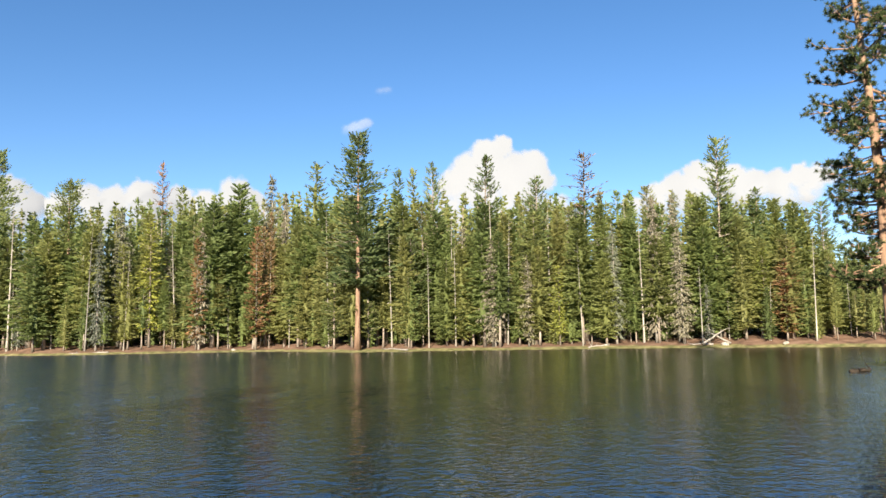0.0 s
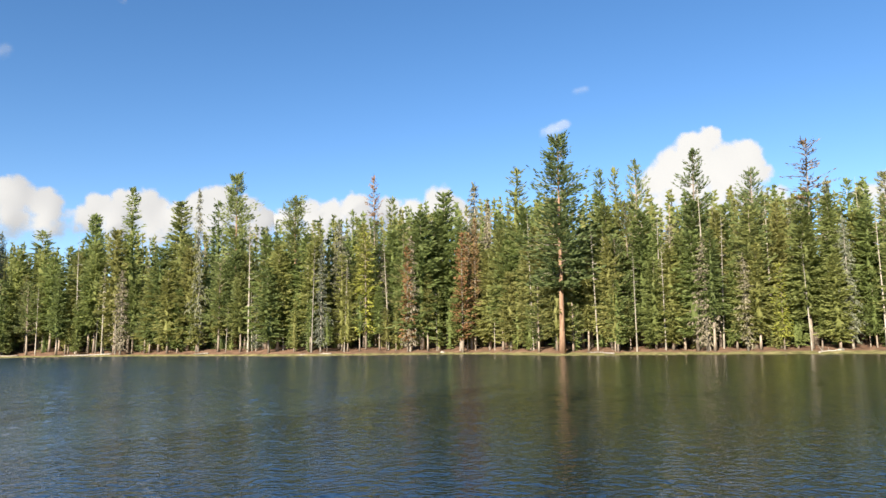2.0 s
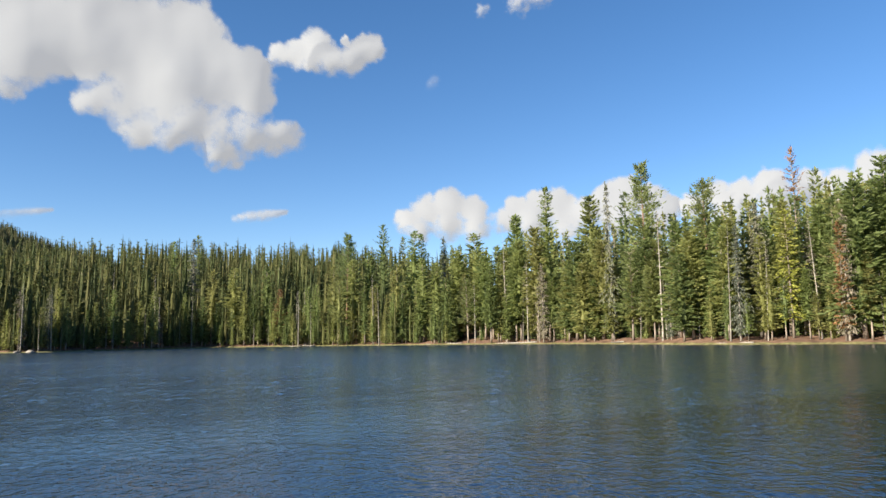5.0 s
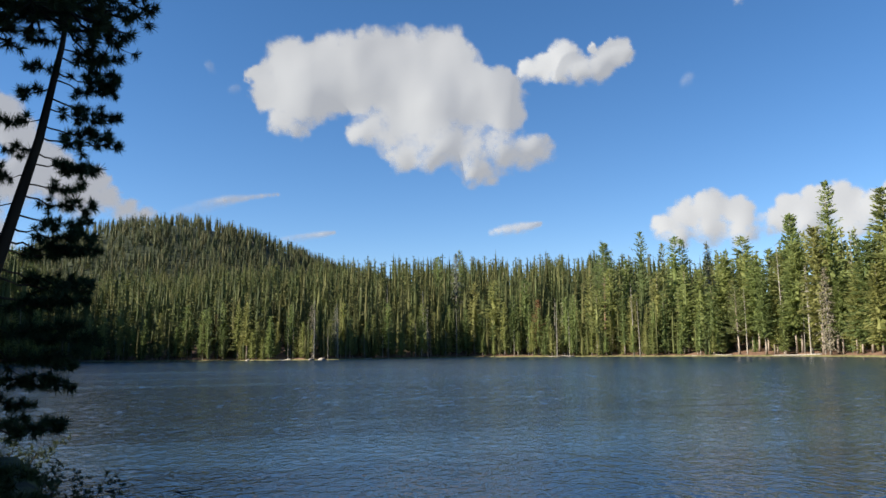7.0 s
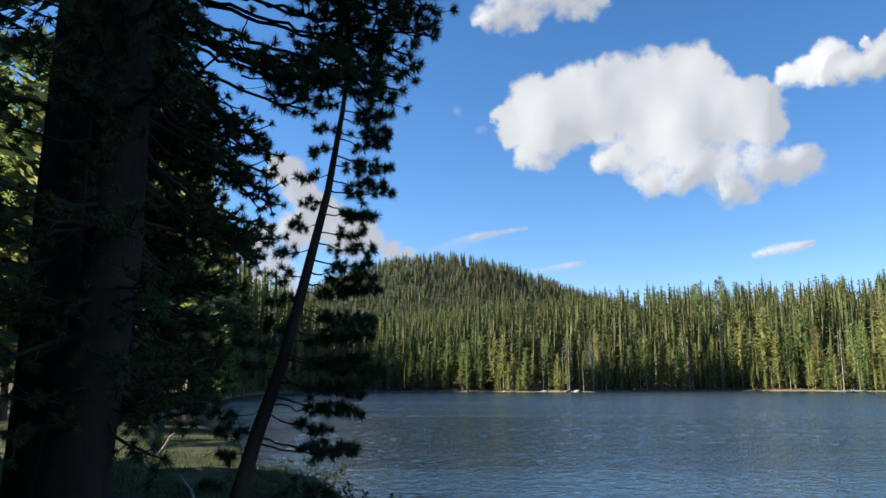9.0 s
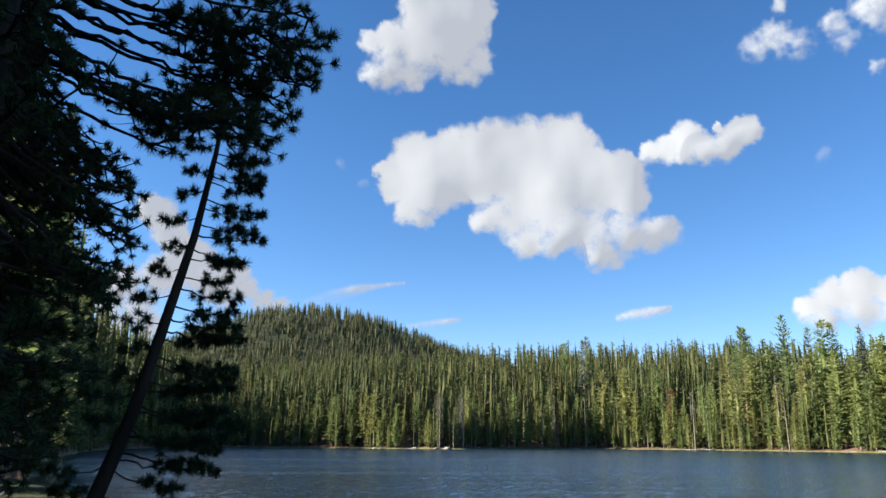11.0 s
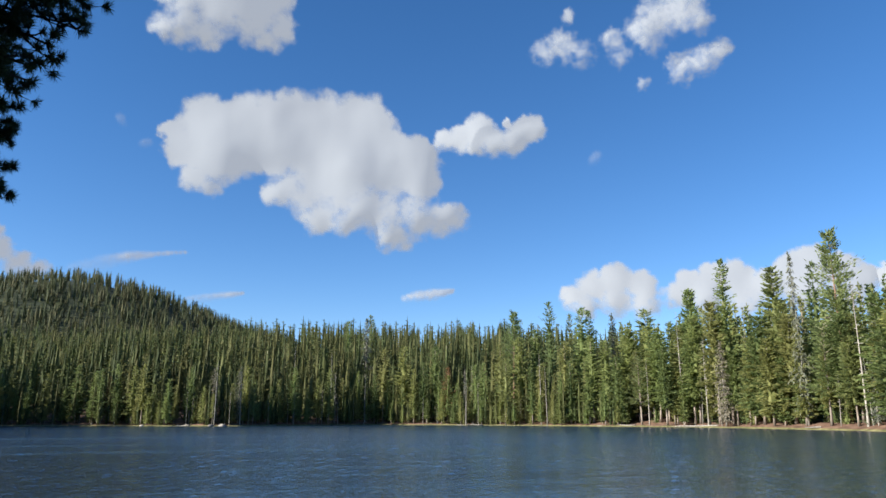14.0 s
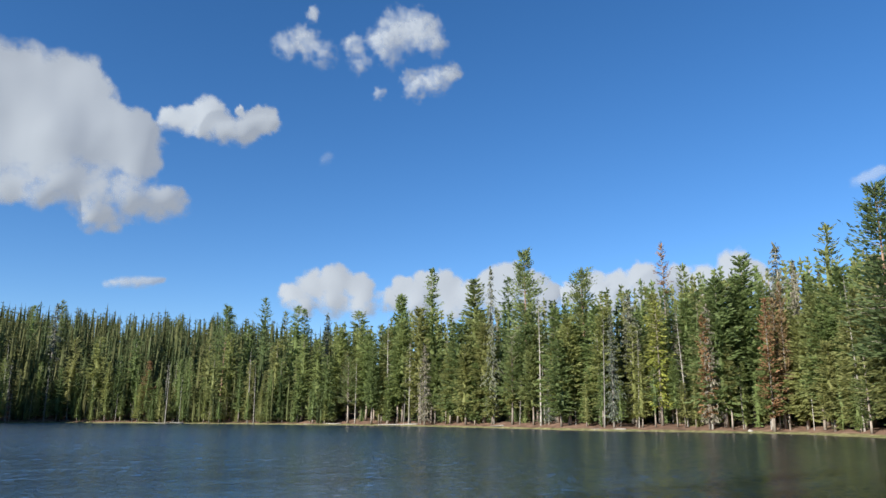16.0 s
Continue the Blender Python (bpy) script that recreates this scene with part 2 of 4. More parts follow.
    return np.concatenate(all_kites), root, end


def sticks(rng, roots, ends, r):
    """Thin three-sided limbs."""
    return joined([tube([a, (a + b) / 2 + rng.normal(0, 0.04, 3), b], [r, r * 0.7, r * 0.3], 3) for a, b in zip(roots, ends)])


def stem(rng, height, r, bend=0.15, sides=8):
    n = 8
    zs = np.linspace(0, 1, n) ** 1.2
    off = np.cumsum(rng.normal(0, bend * height / 120, (n, 2)), 0)
    off -= off[0]
    pts = [(off[i, 0] * zs[i], off[i, 1] * zs[i], zs[i] * height) for i in range(n)]
    rad = [r * (1 - 0.93 * q) for q in zs]
    rad[0] *= 1.4
    return tube(pts, rad, sides)


# ---- the lie of the land ----
SHORE = ((-75, 6), (-60, 40), (-48, 85), (-40, 94), (-22, 97), (0, 101), (7, 102), (13, 122), (27, 132), (41, 180), (50, 200), (57, 220),
         (65, 235), (75, 208), (80, 215), (94, 255), (100, 190), (104, 74), (107, 45), (110, 6))
BANK = ((-75, 6), (-40, 5.5), (80, 5.5), (88, 7), (91, 8.8), (92.6, 11.5), (93.8, 15), (95, 18), (97.6, 19.2), (100, 20), (100.6, 26), (102.1, 33), (103.4, 38.5), (107, 46), (110, 60))
RISE = ((-40, 0.02), (38, 0.03), (48, 0.12), (56, 0.17), (65, 0.18), (75, 0.15), (95, 0.1), (108, 0.03))


def along_line(az, line):
    return np.interp(az, [p[0] for p in line], [p[1] for p in line])


def shore(az):
    return along_line(az, SHORE) + 1.1 * math.sin(az * 1.7) + 0.7 * math.sin(az * 4.3 + 1)


def smooth(x):
    x = min(1, max(0, x))
    return x * x * (3 - 2 * x)


def land(az, r):
    """Height of the ground over the water, by bearing and distance."""
    d, b = (shore(az), along_line(az, BANK)) if -75 < az < 110 else (0, 30)
    x, y = -r * math.sin(radians(az)), r * math.cos(radians(az))
    rough = 0.12 * noise.noise((x * 0.25, y * 0.25, 0)) + 0.5 * noise.noise((x * 0.03, y * 0.03, 3)) * smooth((r - 60) / 60)
    if d <= b:
        inner = 0.55 + 0.012 * r + rough
        z = inner
    elif r < b:
        z = 0.62 * smooth((b - r) / 4) - 0.06 + rough * smooth((b - r) / 3)
    elif r < d:
        z = -0.06 - min(1.4, 0.2 * min(r - b, d - r))
    else:
        s = r - d
        z = -0.06 + 0.42 * smooth(s / 2.2) + 0.8 * smooth((s - 2) / 7) + along_line(az, RISE) * min(150, max(0, s - 8)) + rough * smooth(s / 4)
    point = 0.75 * math.exp(-(((x - 31.5) / 5.0) ** 2 + ((y - 42) / 4.5) ** 2)) - 0.12
    if -45 < az < -20 and r < 70:
        z = max(z, point)
    hx, hy = -800 * math.sin(radians(87)), 800 * math.cos(radians(87))
    z += 111 * math.exp(-((x - hx) ** 2 + (y - hy) ** 2) / 213 ** 2)
    return z


def place(az, r, sink=0.08):
    return Vector((-r * math.sin(radians(az)), r * math.cos(radians(az)), land(az, r) - sink))


def build_ground():
    azs = np.concatenate([np.arange(-75, 112, 0.75), np.arange(112, 285, 6.0)])
    rs = [0.0] + list(np.linspace(1.5, 60, 46)) + list(np.linspace(63, 280, 110)) + list(np.geomspace(290, 4200, 42))
    vs, fs = [], []
    for a in azs:
        for r in rs:
            vs.append((-r * math.sin(radians(a)), r * math.cos(radians(a)), land(a if a < 200 else a - 360, r)))
    n, m = len(azs), len(rs)
    for i in range(n):
        for j in range(m - 1):
            k = (i + 1) % n
            fs.append((i * m + j, i * m + j + 1, k * m + j + 1, k * m + j))
    tagged(new("ground", mesh_of("ground", vs, fs, GROUND, True)), "red-brown needle-covered forest floor with a sedge fringe", "ground", kind="structure")


build_ground()


def build_water():
    """The lake with its small waves: choppy in the open, calmer under the forest and along the shores."""
    rng = np.random.default_rng(77)
    azs = np.concatenate([np.arange(-76, -38, 2.0), np.arange(-38, 112.1, 0.32)])
    rs = np.concatenate([[2.5], np.geomspace(5, 280, 480)])
    step = rs[2] / rs[1] - 1
    white = rng.normal(0, 1, (len(azs), len(rs)))
    vs = np.empty((len(azs), len(rs), 3))
    for i, a in enumerate(azs):
        s, k = math.sin(radians(a)), math.cos(radians(a))
        chop = 0.025 + 0.019 * smooth((a + 20) / 45) + 0.01 * smooth((a - 78) / 12)
        far = shore(a) if a < 110 else 0
        for j, r in enumerate(rs):
            x, y = -r * s, r * k
            near = smooth((34 - r) / 20)
            z = 0.0
            if near > 0:
                z = near * (0.009 * noise.noise((x * 5.2, y * 5.6, 0.3)) + 0.004 * noise.noise((x * 9.5, y * 9.9, 7.1)) + 0.006 * noise.noise((x * 1.9, y * 2.1, 4.0)))
            calm = 0.45 + 0.55 * smooth((far - r) / 60)
            # the far corner lies in the lee of the wooded bank
            calm *= 1 - 0.65 * smooth((a - 60) / 18) * smooth((r - 65) / 50)
            gusts = 0.75 + 0.5 * noise.noise((x * 0.05, y * 0.05, 2.0))
            z += white[i, j] * r * step * chop * calm * gusts * smooth((r - 6) / 14) * (1 - 0.35 * smooth((r - 40) / 60))
            vs[i, j] = (x, y, z)
    n, m = len(azs), len(rs)
    at = np.arange(n * m).reshape(n, m)
    fs = np.stack([at[:-1, :-1], at[1:, :-1], at[1:, 1:], at[:-1, 1:]], -1).reshape(-1, 4)[:, ::-1]
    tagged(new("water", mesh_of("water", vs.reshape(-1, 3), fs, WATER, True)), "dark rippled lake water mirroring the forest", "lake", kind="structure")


build_water()


# ---- clouds ----
def step_up(x, low, high):
    x = np.clip((x - low) / (high - low), 0, 1)
    return x * x * (3 - 2 * x)


def cloud(label, away, lumps, dense=1.0, torn=0.42, rim=0.95, seed=1, cell=0.1, mat=CLOUD):
    """A billowing body of vapour grown from round lumps (bearing, height, radius in degrees): bulging front and hollow back, torn and thinning to the rim."""
    a, e, r = np.array(lumps).T
    thin = dense < 0.9
    if thin:
        along = np.linspace(0, len(a) - 1, 6 * len(a))
        a, e, r = (np.interp(along, np.arange(len(a)), q) for q in (a, e, r))
    mid, squeeze = a.mean(), math.cos(radians(e.mean()))
    ca, size = (a - mid) * squeeze, float(np.median(r))
    pad = r.max() * 0.7
    us = np.arange(ca.min() - r.max() - pad, ca.max() + r.max() + pad, cell)
    vs_ = np.arange(e.min() - r.max() - pad, e.max() + r.max() + pad, cell)
    u, v = (g.ravel() for g in np.meshgrid(us, vs_, indexing="ij"))

    def grain(scale, octaves, layer):
        return np.array([noise.fractal(Vector((x * scale, y * scale, layer + seed * 7.3)), 0.8, 2.0, octaves) for x, y in zip(u, v)])

    along = 0.35 if thin else 1.0
    wide = 1.5 / size
    wu, wv = u + size * 0.2 * grain(wide, 5, 0.0), v + size * 0.2 * along * grain(wide, 5, 3.1)
    gap = (wu[:, None] - ca[None]) ** 2 + (wv[:, None] - e[None]) ** 2
    bulge = np.log(np.exp(5 * np.maximum(1 - gap / (r * 1.17)[None] ** 2, -3)).sum(1)) / 5
    # undersides fray and thin out more softly than the tops
    under = step_up(e.mean() - v, -0.8 * size, 1.6 * size)
    frayed = bulge + torn * (0.45 + 0.45 * under) * (grain(1.0 / size, 3, 9.0) if thin else grain(1.7 / size, 4, 9.0))
    thick = np.clip(frayed / (rim * (0.6 + 0.6 * under)), 0, 1)
    thick = (thick ** 2.2 if thin else thick * thick * (3 - 2 * thick)) * dense
    nearer = np.random.default_rng(seed).uniform(0.85, 1.15, len(r)) + 0.2 * (e.mean() - e) / size
    su, sv = u + size * 0.2 * grain(0.7 / size, 1, 0.0), v + size * 0.2 * grain(0.7 / size, 1, 3.1)
    off = (su[:, None] - ca[None]) ** 2 + (sv[:, None] - e[None]) ** 2
    dome = (0.9 * r * np.maximum(nearer, 0.5))[None] * np.maximum(1 - off / (1.25 * r)[None] ** 2, -1.5)
    heads = np.log(np.exp(dome * 2.5 / size).sum(1)) * size / 2.5
    body = np.exp(-off / (2.0 * size + r)[None] ** 2).sum(1)
    body = size * 1.3 * body / body.max()
    swell = np.maximum(body + heads, 0)
    puff = size * (0.3 * grain(0.45 / size, 1, 5.0) + 0.03 * grain(1.3 / size, 1, 15.0))
    # the tops lean back, away from the eye below
    depth = body + 0.8 * heads - puff - 0.6 * (v - e.mean())
    n, m = len(us), len(vs_)
    at = np.arange(n * m).reshape(n, m)
    quad = np.stack([at[:-1, :-1], at[:-1, 1:], at[1:, 1:], at[1:, :-1]], -1).reshape(-1, 4)
    quad = quad[thick[quad].max(1) > 0.004]
    used, where = np.unique(quad, return_inverse=True)
    quad = where.reshape(-1, 4)
    az, el = np.radians(mid + u[used] / squeeze), np.radians(v[used])
    way = np.stack([-np.sin(az) * np.cos(el), np.cos(az) * np.cos(el), np.sin(el)], 1)
    front = way * (away - away * math.pi / 180 * depth[used])[:, None]
    back = way * (away + away * math.pi / 180 * (0.5 * swell[used] + 0.6 * (v[used] - e.mean())))[:, None]
    middle = front.mean(0)
    thing = new("cloud")
    thing.location = middle
    tagged(thing, label, "cloud", "clouds in the sky")
    for name, pts, faces, tone in (("billow", front, quad, thick[used]), ("far_side", back, quad[:, ::-1], 0.3 * thick[used])):
        ob = new(name, mesh_of("cloud_" + name, pts - middle, faces, mat, True, tone))
        ob.parent = thing
        ob["kind"] = "stuff"


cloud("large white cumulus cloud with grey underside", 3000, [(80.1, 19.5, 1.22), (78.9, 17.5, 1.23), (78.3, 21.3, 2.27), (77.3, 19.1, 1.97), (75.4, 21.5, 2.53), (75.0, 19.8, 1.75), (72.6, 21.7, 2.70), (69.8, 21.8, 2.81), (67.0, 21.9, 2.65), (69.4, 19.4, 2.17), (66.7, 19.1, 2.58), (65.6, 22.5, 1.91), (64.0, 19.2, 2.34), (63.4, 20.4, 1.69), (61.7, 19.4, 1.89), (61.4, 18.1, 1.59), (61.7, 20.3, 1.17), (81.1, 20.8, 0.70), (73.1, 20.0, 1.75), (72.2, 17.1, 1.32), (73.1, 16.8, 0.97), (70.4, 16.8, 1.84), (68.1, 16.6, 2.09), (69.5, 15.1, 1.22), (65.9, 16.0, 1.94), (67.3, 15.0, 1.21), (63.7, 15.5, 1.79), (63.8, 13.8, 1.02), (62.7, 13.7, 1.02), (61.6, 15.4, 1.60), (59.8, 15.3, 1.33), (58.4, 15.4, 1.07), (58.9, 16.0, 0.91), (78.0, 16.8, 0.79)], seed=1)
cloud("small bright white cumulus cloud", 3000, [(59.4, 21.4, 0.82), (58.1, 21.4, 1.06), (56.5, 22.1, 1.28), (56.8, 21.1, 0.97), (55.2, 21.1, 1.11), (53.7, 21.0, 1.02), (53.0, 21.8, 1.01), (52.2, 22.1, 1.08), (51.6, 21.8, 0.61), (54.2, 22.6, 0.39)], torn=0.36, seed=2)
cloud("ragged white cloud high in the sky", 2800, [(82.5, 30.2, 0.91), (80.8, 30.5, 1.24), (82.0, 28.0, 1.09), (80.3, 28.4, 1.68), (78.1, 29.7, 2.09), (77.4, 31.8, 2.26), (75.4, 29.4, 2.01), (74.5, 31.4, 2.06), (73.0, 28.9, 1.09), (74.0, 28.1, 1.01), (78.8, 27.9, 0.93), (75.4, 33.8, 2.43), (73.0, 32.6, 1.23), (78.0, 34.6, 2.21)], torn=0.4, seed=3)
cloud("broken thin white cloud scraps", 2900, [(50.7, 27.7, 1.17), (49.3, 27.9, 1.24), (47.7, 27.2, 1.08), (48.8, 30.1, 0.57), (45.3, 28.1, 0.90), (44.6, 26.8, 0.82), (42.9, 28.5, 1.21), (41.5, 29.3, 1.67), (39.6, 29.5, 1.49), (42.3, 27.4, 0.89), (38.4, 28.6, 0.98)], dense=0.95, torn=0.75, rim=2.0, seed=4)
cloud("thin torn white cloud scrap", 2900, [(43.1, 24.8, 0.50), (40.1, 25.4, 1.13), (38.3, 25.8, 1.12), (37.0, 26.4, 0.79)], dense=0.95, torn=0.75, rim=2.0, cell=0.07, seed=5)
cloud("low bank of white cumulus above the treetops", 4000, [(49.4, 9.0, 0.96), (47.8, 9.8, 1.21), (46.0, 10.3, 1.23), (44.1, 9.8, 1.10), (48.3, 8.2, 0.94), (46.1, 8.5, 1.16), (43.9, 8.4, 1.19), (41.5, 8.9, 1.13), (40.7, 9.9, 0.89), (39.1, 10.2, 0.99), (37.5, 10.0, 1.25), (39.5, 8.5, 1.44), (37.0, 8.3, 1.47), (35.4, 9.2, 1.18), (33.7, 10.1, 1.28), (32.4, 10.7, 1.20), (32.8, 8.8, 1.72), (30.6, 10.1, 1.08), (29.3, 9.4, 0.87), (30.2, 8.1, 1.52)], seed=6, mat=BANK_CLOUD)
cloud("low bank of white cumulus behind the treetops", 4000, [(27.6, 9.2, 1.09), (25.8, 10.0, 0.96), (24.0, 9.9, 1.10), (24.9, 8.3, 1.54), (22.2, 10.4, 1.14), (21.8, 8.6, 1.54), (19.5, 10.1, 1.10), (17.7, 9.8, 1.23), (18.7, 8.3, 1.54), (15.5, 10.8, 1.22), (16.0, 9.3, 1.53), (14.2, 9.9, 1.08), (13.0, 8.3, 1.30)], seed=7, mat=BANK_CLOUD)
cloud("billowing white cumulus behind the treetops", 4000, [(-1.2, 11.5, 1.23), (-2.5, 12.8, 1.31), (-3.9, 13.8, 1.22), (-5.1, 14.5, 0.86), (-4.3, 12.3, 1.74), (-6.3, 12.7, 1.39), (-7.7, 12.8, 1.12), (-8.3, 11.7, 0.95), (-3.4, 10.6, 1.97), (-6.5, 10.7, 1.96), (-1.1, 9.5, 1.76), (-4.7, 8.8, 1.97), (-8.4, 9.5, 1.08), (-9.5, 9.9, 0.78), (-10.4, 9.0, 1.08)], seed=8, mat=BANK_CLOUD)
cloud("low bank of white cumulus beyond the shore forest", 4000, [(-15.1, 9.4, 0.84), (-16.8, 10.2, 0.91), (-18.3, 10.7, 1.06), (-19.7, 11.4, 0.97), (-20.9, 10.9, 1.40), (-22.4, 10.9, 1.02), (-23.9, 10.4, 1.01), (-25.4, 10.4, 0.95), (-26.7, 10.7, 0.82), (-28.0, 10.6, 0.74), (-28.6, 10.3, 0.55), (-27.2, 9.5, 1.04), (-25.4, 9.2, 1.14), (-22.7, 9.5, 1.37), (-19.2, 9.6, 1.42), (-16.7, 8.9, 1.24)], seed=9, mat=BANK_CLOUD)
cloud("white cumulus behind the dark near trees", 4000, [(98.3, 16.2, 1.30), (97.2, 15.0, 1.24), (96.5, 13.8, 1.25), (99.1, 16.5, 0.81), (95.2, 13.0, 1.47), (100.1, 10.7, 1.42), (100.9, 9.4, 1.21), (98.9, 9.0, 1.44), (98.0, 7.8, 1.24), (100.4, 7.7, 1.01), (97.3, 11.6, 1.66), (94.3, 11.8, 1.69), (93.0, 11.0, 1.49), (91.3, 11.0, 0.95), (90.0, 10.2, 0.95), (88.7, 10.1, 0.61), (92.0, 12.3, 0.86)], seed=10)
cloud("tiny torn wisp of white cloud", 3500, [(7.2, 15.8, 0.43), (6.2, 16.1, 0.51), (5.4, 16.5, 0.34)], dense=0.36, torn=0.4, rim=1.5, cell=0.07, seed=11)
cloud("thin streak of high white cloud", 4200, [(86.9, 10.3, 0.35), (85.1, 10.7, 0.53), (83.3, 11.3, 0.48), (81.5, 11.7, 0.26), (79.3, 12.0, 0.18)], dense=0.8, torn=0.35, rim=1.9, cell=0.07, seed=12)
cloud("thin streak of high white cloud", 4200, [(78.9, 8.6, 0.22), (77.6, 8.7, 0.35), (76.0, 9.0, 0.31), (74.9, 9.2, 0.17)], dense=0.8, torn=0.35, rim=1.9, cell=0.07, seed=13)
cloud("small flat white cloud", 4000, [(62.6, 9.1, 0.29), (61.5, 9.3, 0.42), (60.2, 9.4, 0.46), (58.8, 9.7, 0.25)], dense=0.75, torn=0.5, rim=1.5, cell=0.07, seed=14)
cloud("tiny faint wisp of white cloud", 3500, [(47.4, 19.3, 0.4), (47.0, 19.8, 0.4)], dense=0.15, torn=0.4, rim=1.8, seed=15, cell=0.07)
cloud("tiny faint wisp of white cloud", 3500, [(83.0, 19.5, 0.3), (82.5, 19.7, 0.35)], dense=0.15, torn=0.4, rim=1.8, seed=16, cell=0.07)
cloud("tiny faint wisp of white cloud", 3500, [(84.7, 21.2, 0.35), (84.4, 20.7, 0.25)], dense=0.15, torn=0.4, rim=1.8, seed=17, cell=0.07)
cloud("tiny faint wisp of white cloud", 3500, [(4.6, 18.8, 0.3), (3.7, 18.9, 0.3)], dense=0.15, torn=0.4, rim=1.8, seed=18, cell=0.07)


# ---- trees of the far shores ----
def patterns():
    """Three builds of each kind of tree: the meshes of its trunk, limbs and crown, with its height and reach."""
    kinds = {}

    def add(kind, seed, h, reach, r, wood, parts, limb_r=0.0):
        rng = np.random.default_rng(seed)
        out = [("trunk", mesh_of(kind + "_trunk", *stem(rng, h * 0.965, r * 0.8), wood, True))]
        for name, mat, spec in parts:
            k, roots, ends = boughs(rng, h, **spec)
            out.append((name, mesh_of(kind + "_" + name, *quads(k), mat)))
            if limb_r:
                pick = rng.permutation(len(roots))[:110]
                out.append(("limb_spread", mesh_of(kind + "_limbs", *sticks(rng, roots[pick], roots[pick] + 0.8 * (ends[pick] - roots[pick]), limb_r), SILVER if wood == SILVER else BARK)))
        kinds.setdefault(kind, []).append((h, reach, out))

    for i in range(4):
        add("fir", 10 + i, 20, 2.4, 0.2, BARK, [("crown", FIR, dict(start=0.1 + 0.05 * i, reach=2.4, whorls=38, per=9, sprays=14, size=0.66, core=0.3, power=0.5, ragged=0.28, low=-0.5, hang=0.22, slim=0.37))])
        add("spire", 30 + i, 24, 1.9, 0.22, BARK, [("crown", FIR, dict(start=0.1 + 0.06 * i, reach=1.9, whorls=44, per=8, sprays=10, size=0.62, core=0.28, power=0.5, ragged=0.35, low=-0.55, hang=0.28, slim=0.36))])
        add("open", 50 + i, 26, 3.0, 0.26, BARK, [("crown", PINE, dict(start=0.14 + 0.05 * i, reach=3.0, whorls=30, per=6, sprays=22, size=0.6, low=-0.15, top=0.55, curl=0.35, power=0.55, ragged=0.4, thick=0.16, inner=0.3))], 0.05)
        add("pine", 70 + i, 30, 3.9, 0.38, REDBARK, [("crown", PINE, dict(start=0.3, reach=3.9, whorls=28, per=8, sprays=23, size=0.72, low=-0.35, top=0.6, curl=0.3, power=0.55, ragged=0.45, thick=0.28, inner=0.25, slim=0.36))], 0.05)
        add("lace", 90 + i, 20, 1.5, 0.17, SILVER, [("crown", GREY, dict(start=0.08, reach=1.5, whorls=44, per=6, sprays=12, size=0.5, low=-0.8, top=0.1, curl=0.0, power=0.5, ragged=0.5, slim=0.24, hang=1.5))], 0.018)
        add("rust", 110 + i, 18, 1.7, 0.16, BARK, [("crown", RUST, dict(start=0.12, reach=1.7, whorls=40, per=6, sprays=11, size=0.5, power=0.5, ragged=0.45))], 0.02)
        add("moss", 130 + i, 14, 1.5, 0.13, BARK, [("crown", MOSS, dict(start=0.15, reach=1.5, whorls=36, per=5, sprays=12, size=0.42, low=-0.5, power=0.5, ragged=0.5, slim=0.28, hang=0.6))], 0.03)
        add("fir_lite", 210 + i, 20, 2.2, 0.2, BARK, [("crown", FIR, dict(start=0.08 + 0.05 * i, reach=2.2, whorls=34, per=7, sprays=6, size=0.8, core=0.3, power=0.52, ragged=0.3, low=-0.5, hang=0.2))])
        add("spire_lite", 230 + i, 24, 1.8, 0.2, BARK, [("crown", FIR, dict(start=0.1 + 0.05 * i, reach=1.8, whorls=38, per=6, sprays=6, size=0.75, core=0.28, power=0.5, ragged=0.35))])
        add("open_lite", 250 + i, 26, 2.6, 0.26, BARK, [("crown", PINE, dict(start=0.2 + 0.05 * i, reach=2.6, whorls=26, per=6, sprays=9, size=0.75, low=-0.15, top=0.5, curl=0.3, power=0.55, ragged=0.4, core=0.2))])
        rng = np.random.default_rng(150 + i)
        z = rng.uniform(0.3, 0.95, 26) * 16
        az = rng.uniform(0, 6.28, 26)
        ends = np.stack([np.cos(az), np.sin(az), rng.uniform(-0.3, 0.3, 26)], 1) * rng.uniform(0.3, 1.0, 26)[:, None]
        root = np.stack([0 * z, 0 * z, z], 1)
        kinds.setdefault("snag", []).append((16, 0.6, [("trunk", mesh_of("snag_trunk", *stem(rng, 16, 0.17), SILVER, True)),
                                                       ("broken_limb", mesh_of("snag_limbs", *sticks(rng, root, root + ends, 0.035), SILVER))]))
        # green below, dead and rust-coloured above
        add("redtop", 170 + i, 26, 2.7, 0.3, BARK, [("crown", FIR, dict(start=0.12, reach=2.5, whorls=36, per=8, sprays=9, size=0.7, core=0.3, power=0.4))], 0.04)
        h, reach, parts = kinds["redtop"][-1]
        low = parts[1][1]
        for v in low.vertices:
            v.co.z *= 0.74
        k, roots, ends = boughs(np.random.default_rng(190 + i), 26, start=0.7, reach=2.3, whorls=12, per=5, sprays=9, size=0.5, low=-0.1, top=0.4, power=0.6, ragged=0.6, slim=0.3)
        parts.append(("dead_top", mesh_of("dead_top", *quads(k), RUST)))
        parts.append(("top_limb", mesh_of("top_limbs", *sticks(np.random.default_rng(i), roots, ends, 0.04), BARK)))
    return kinds


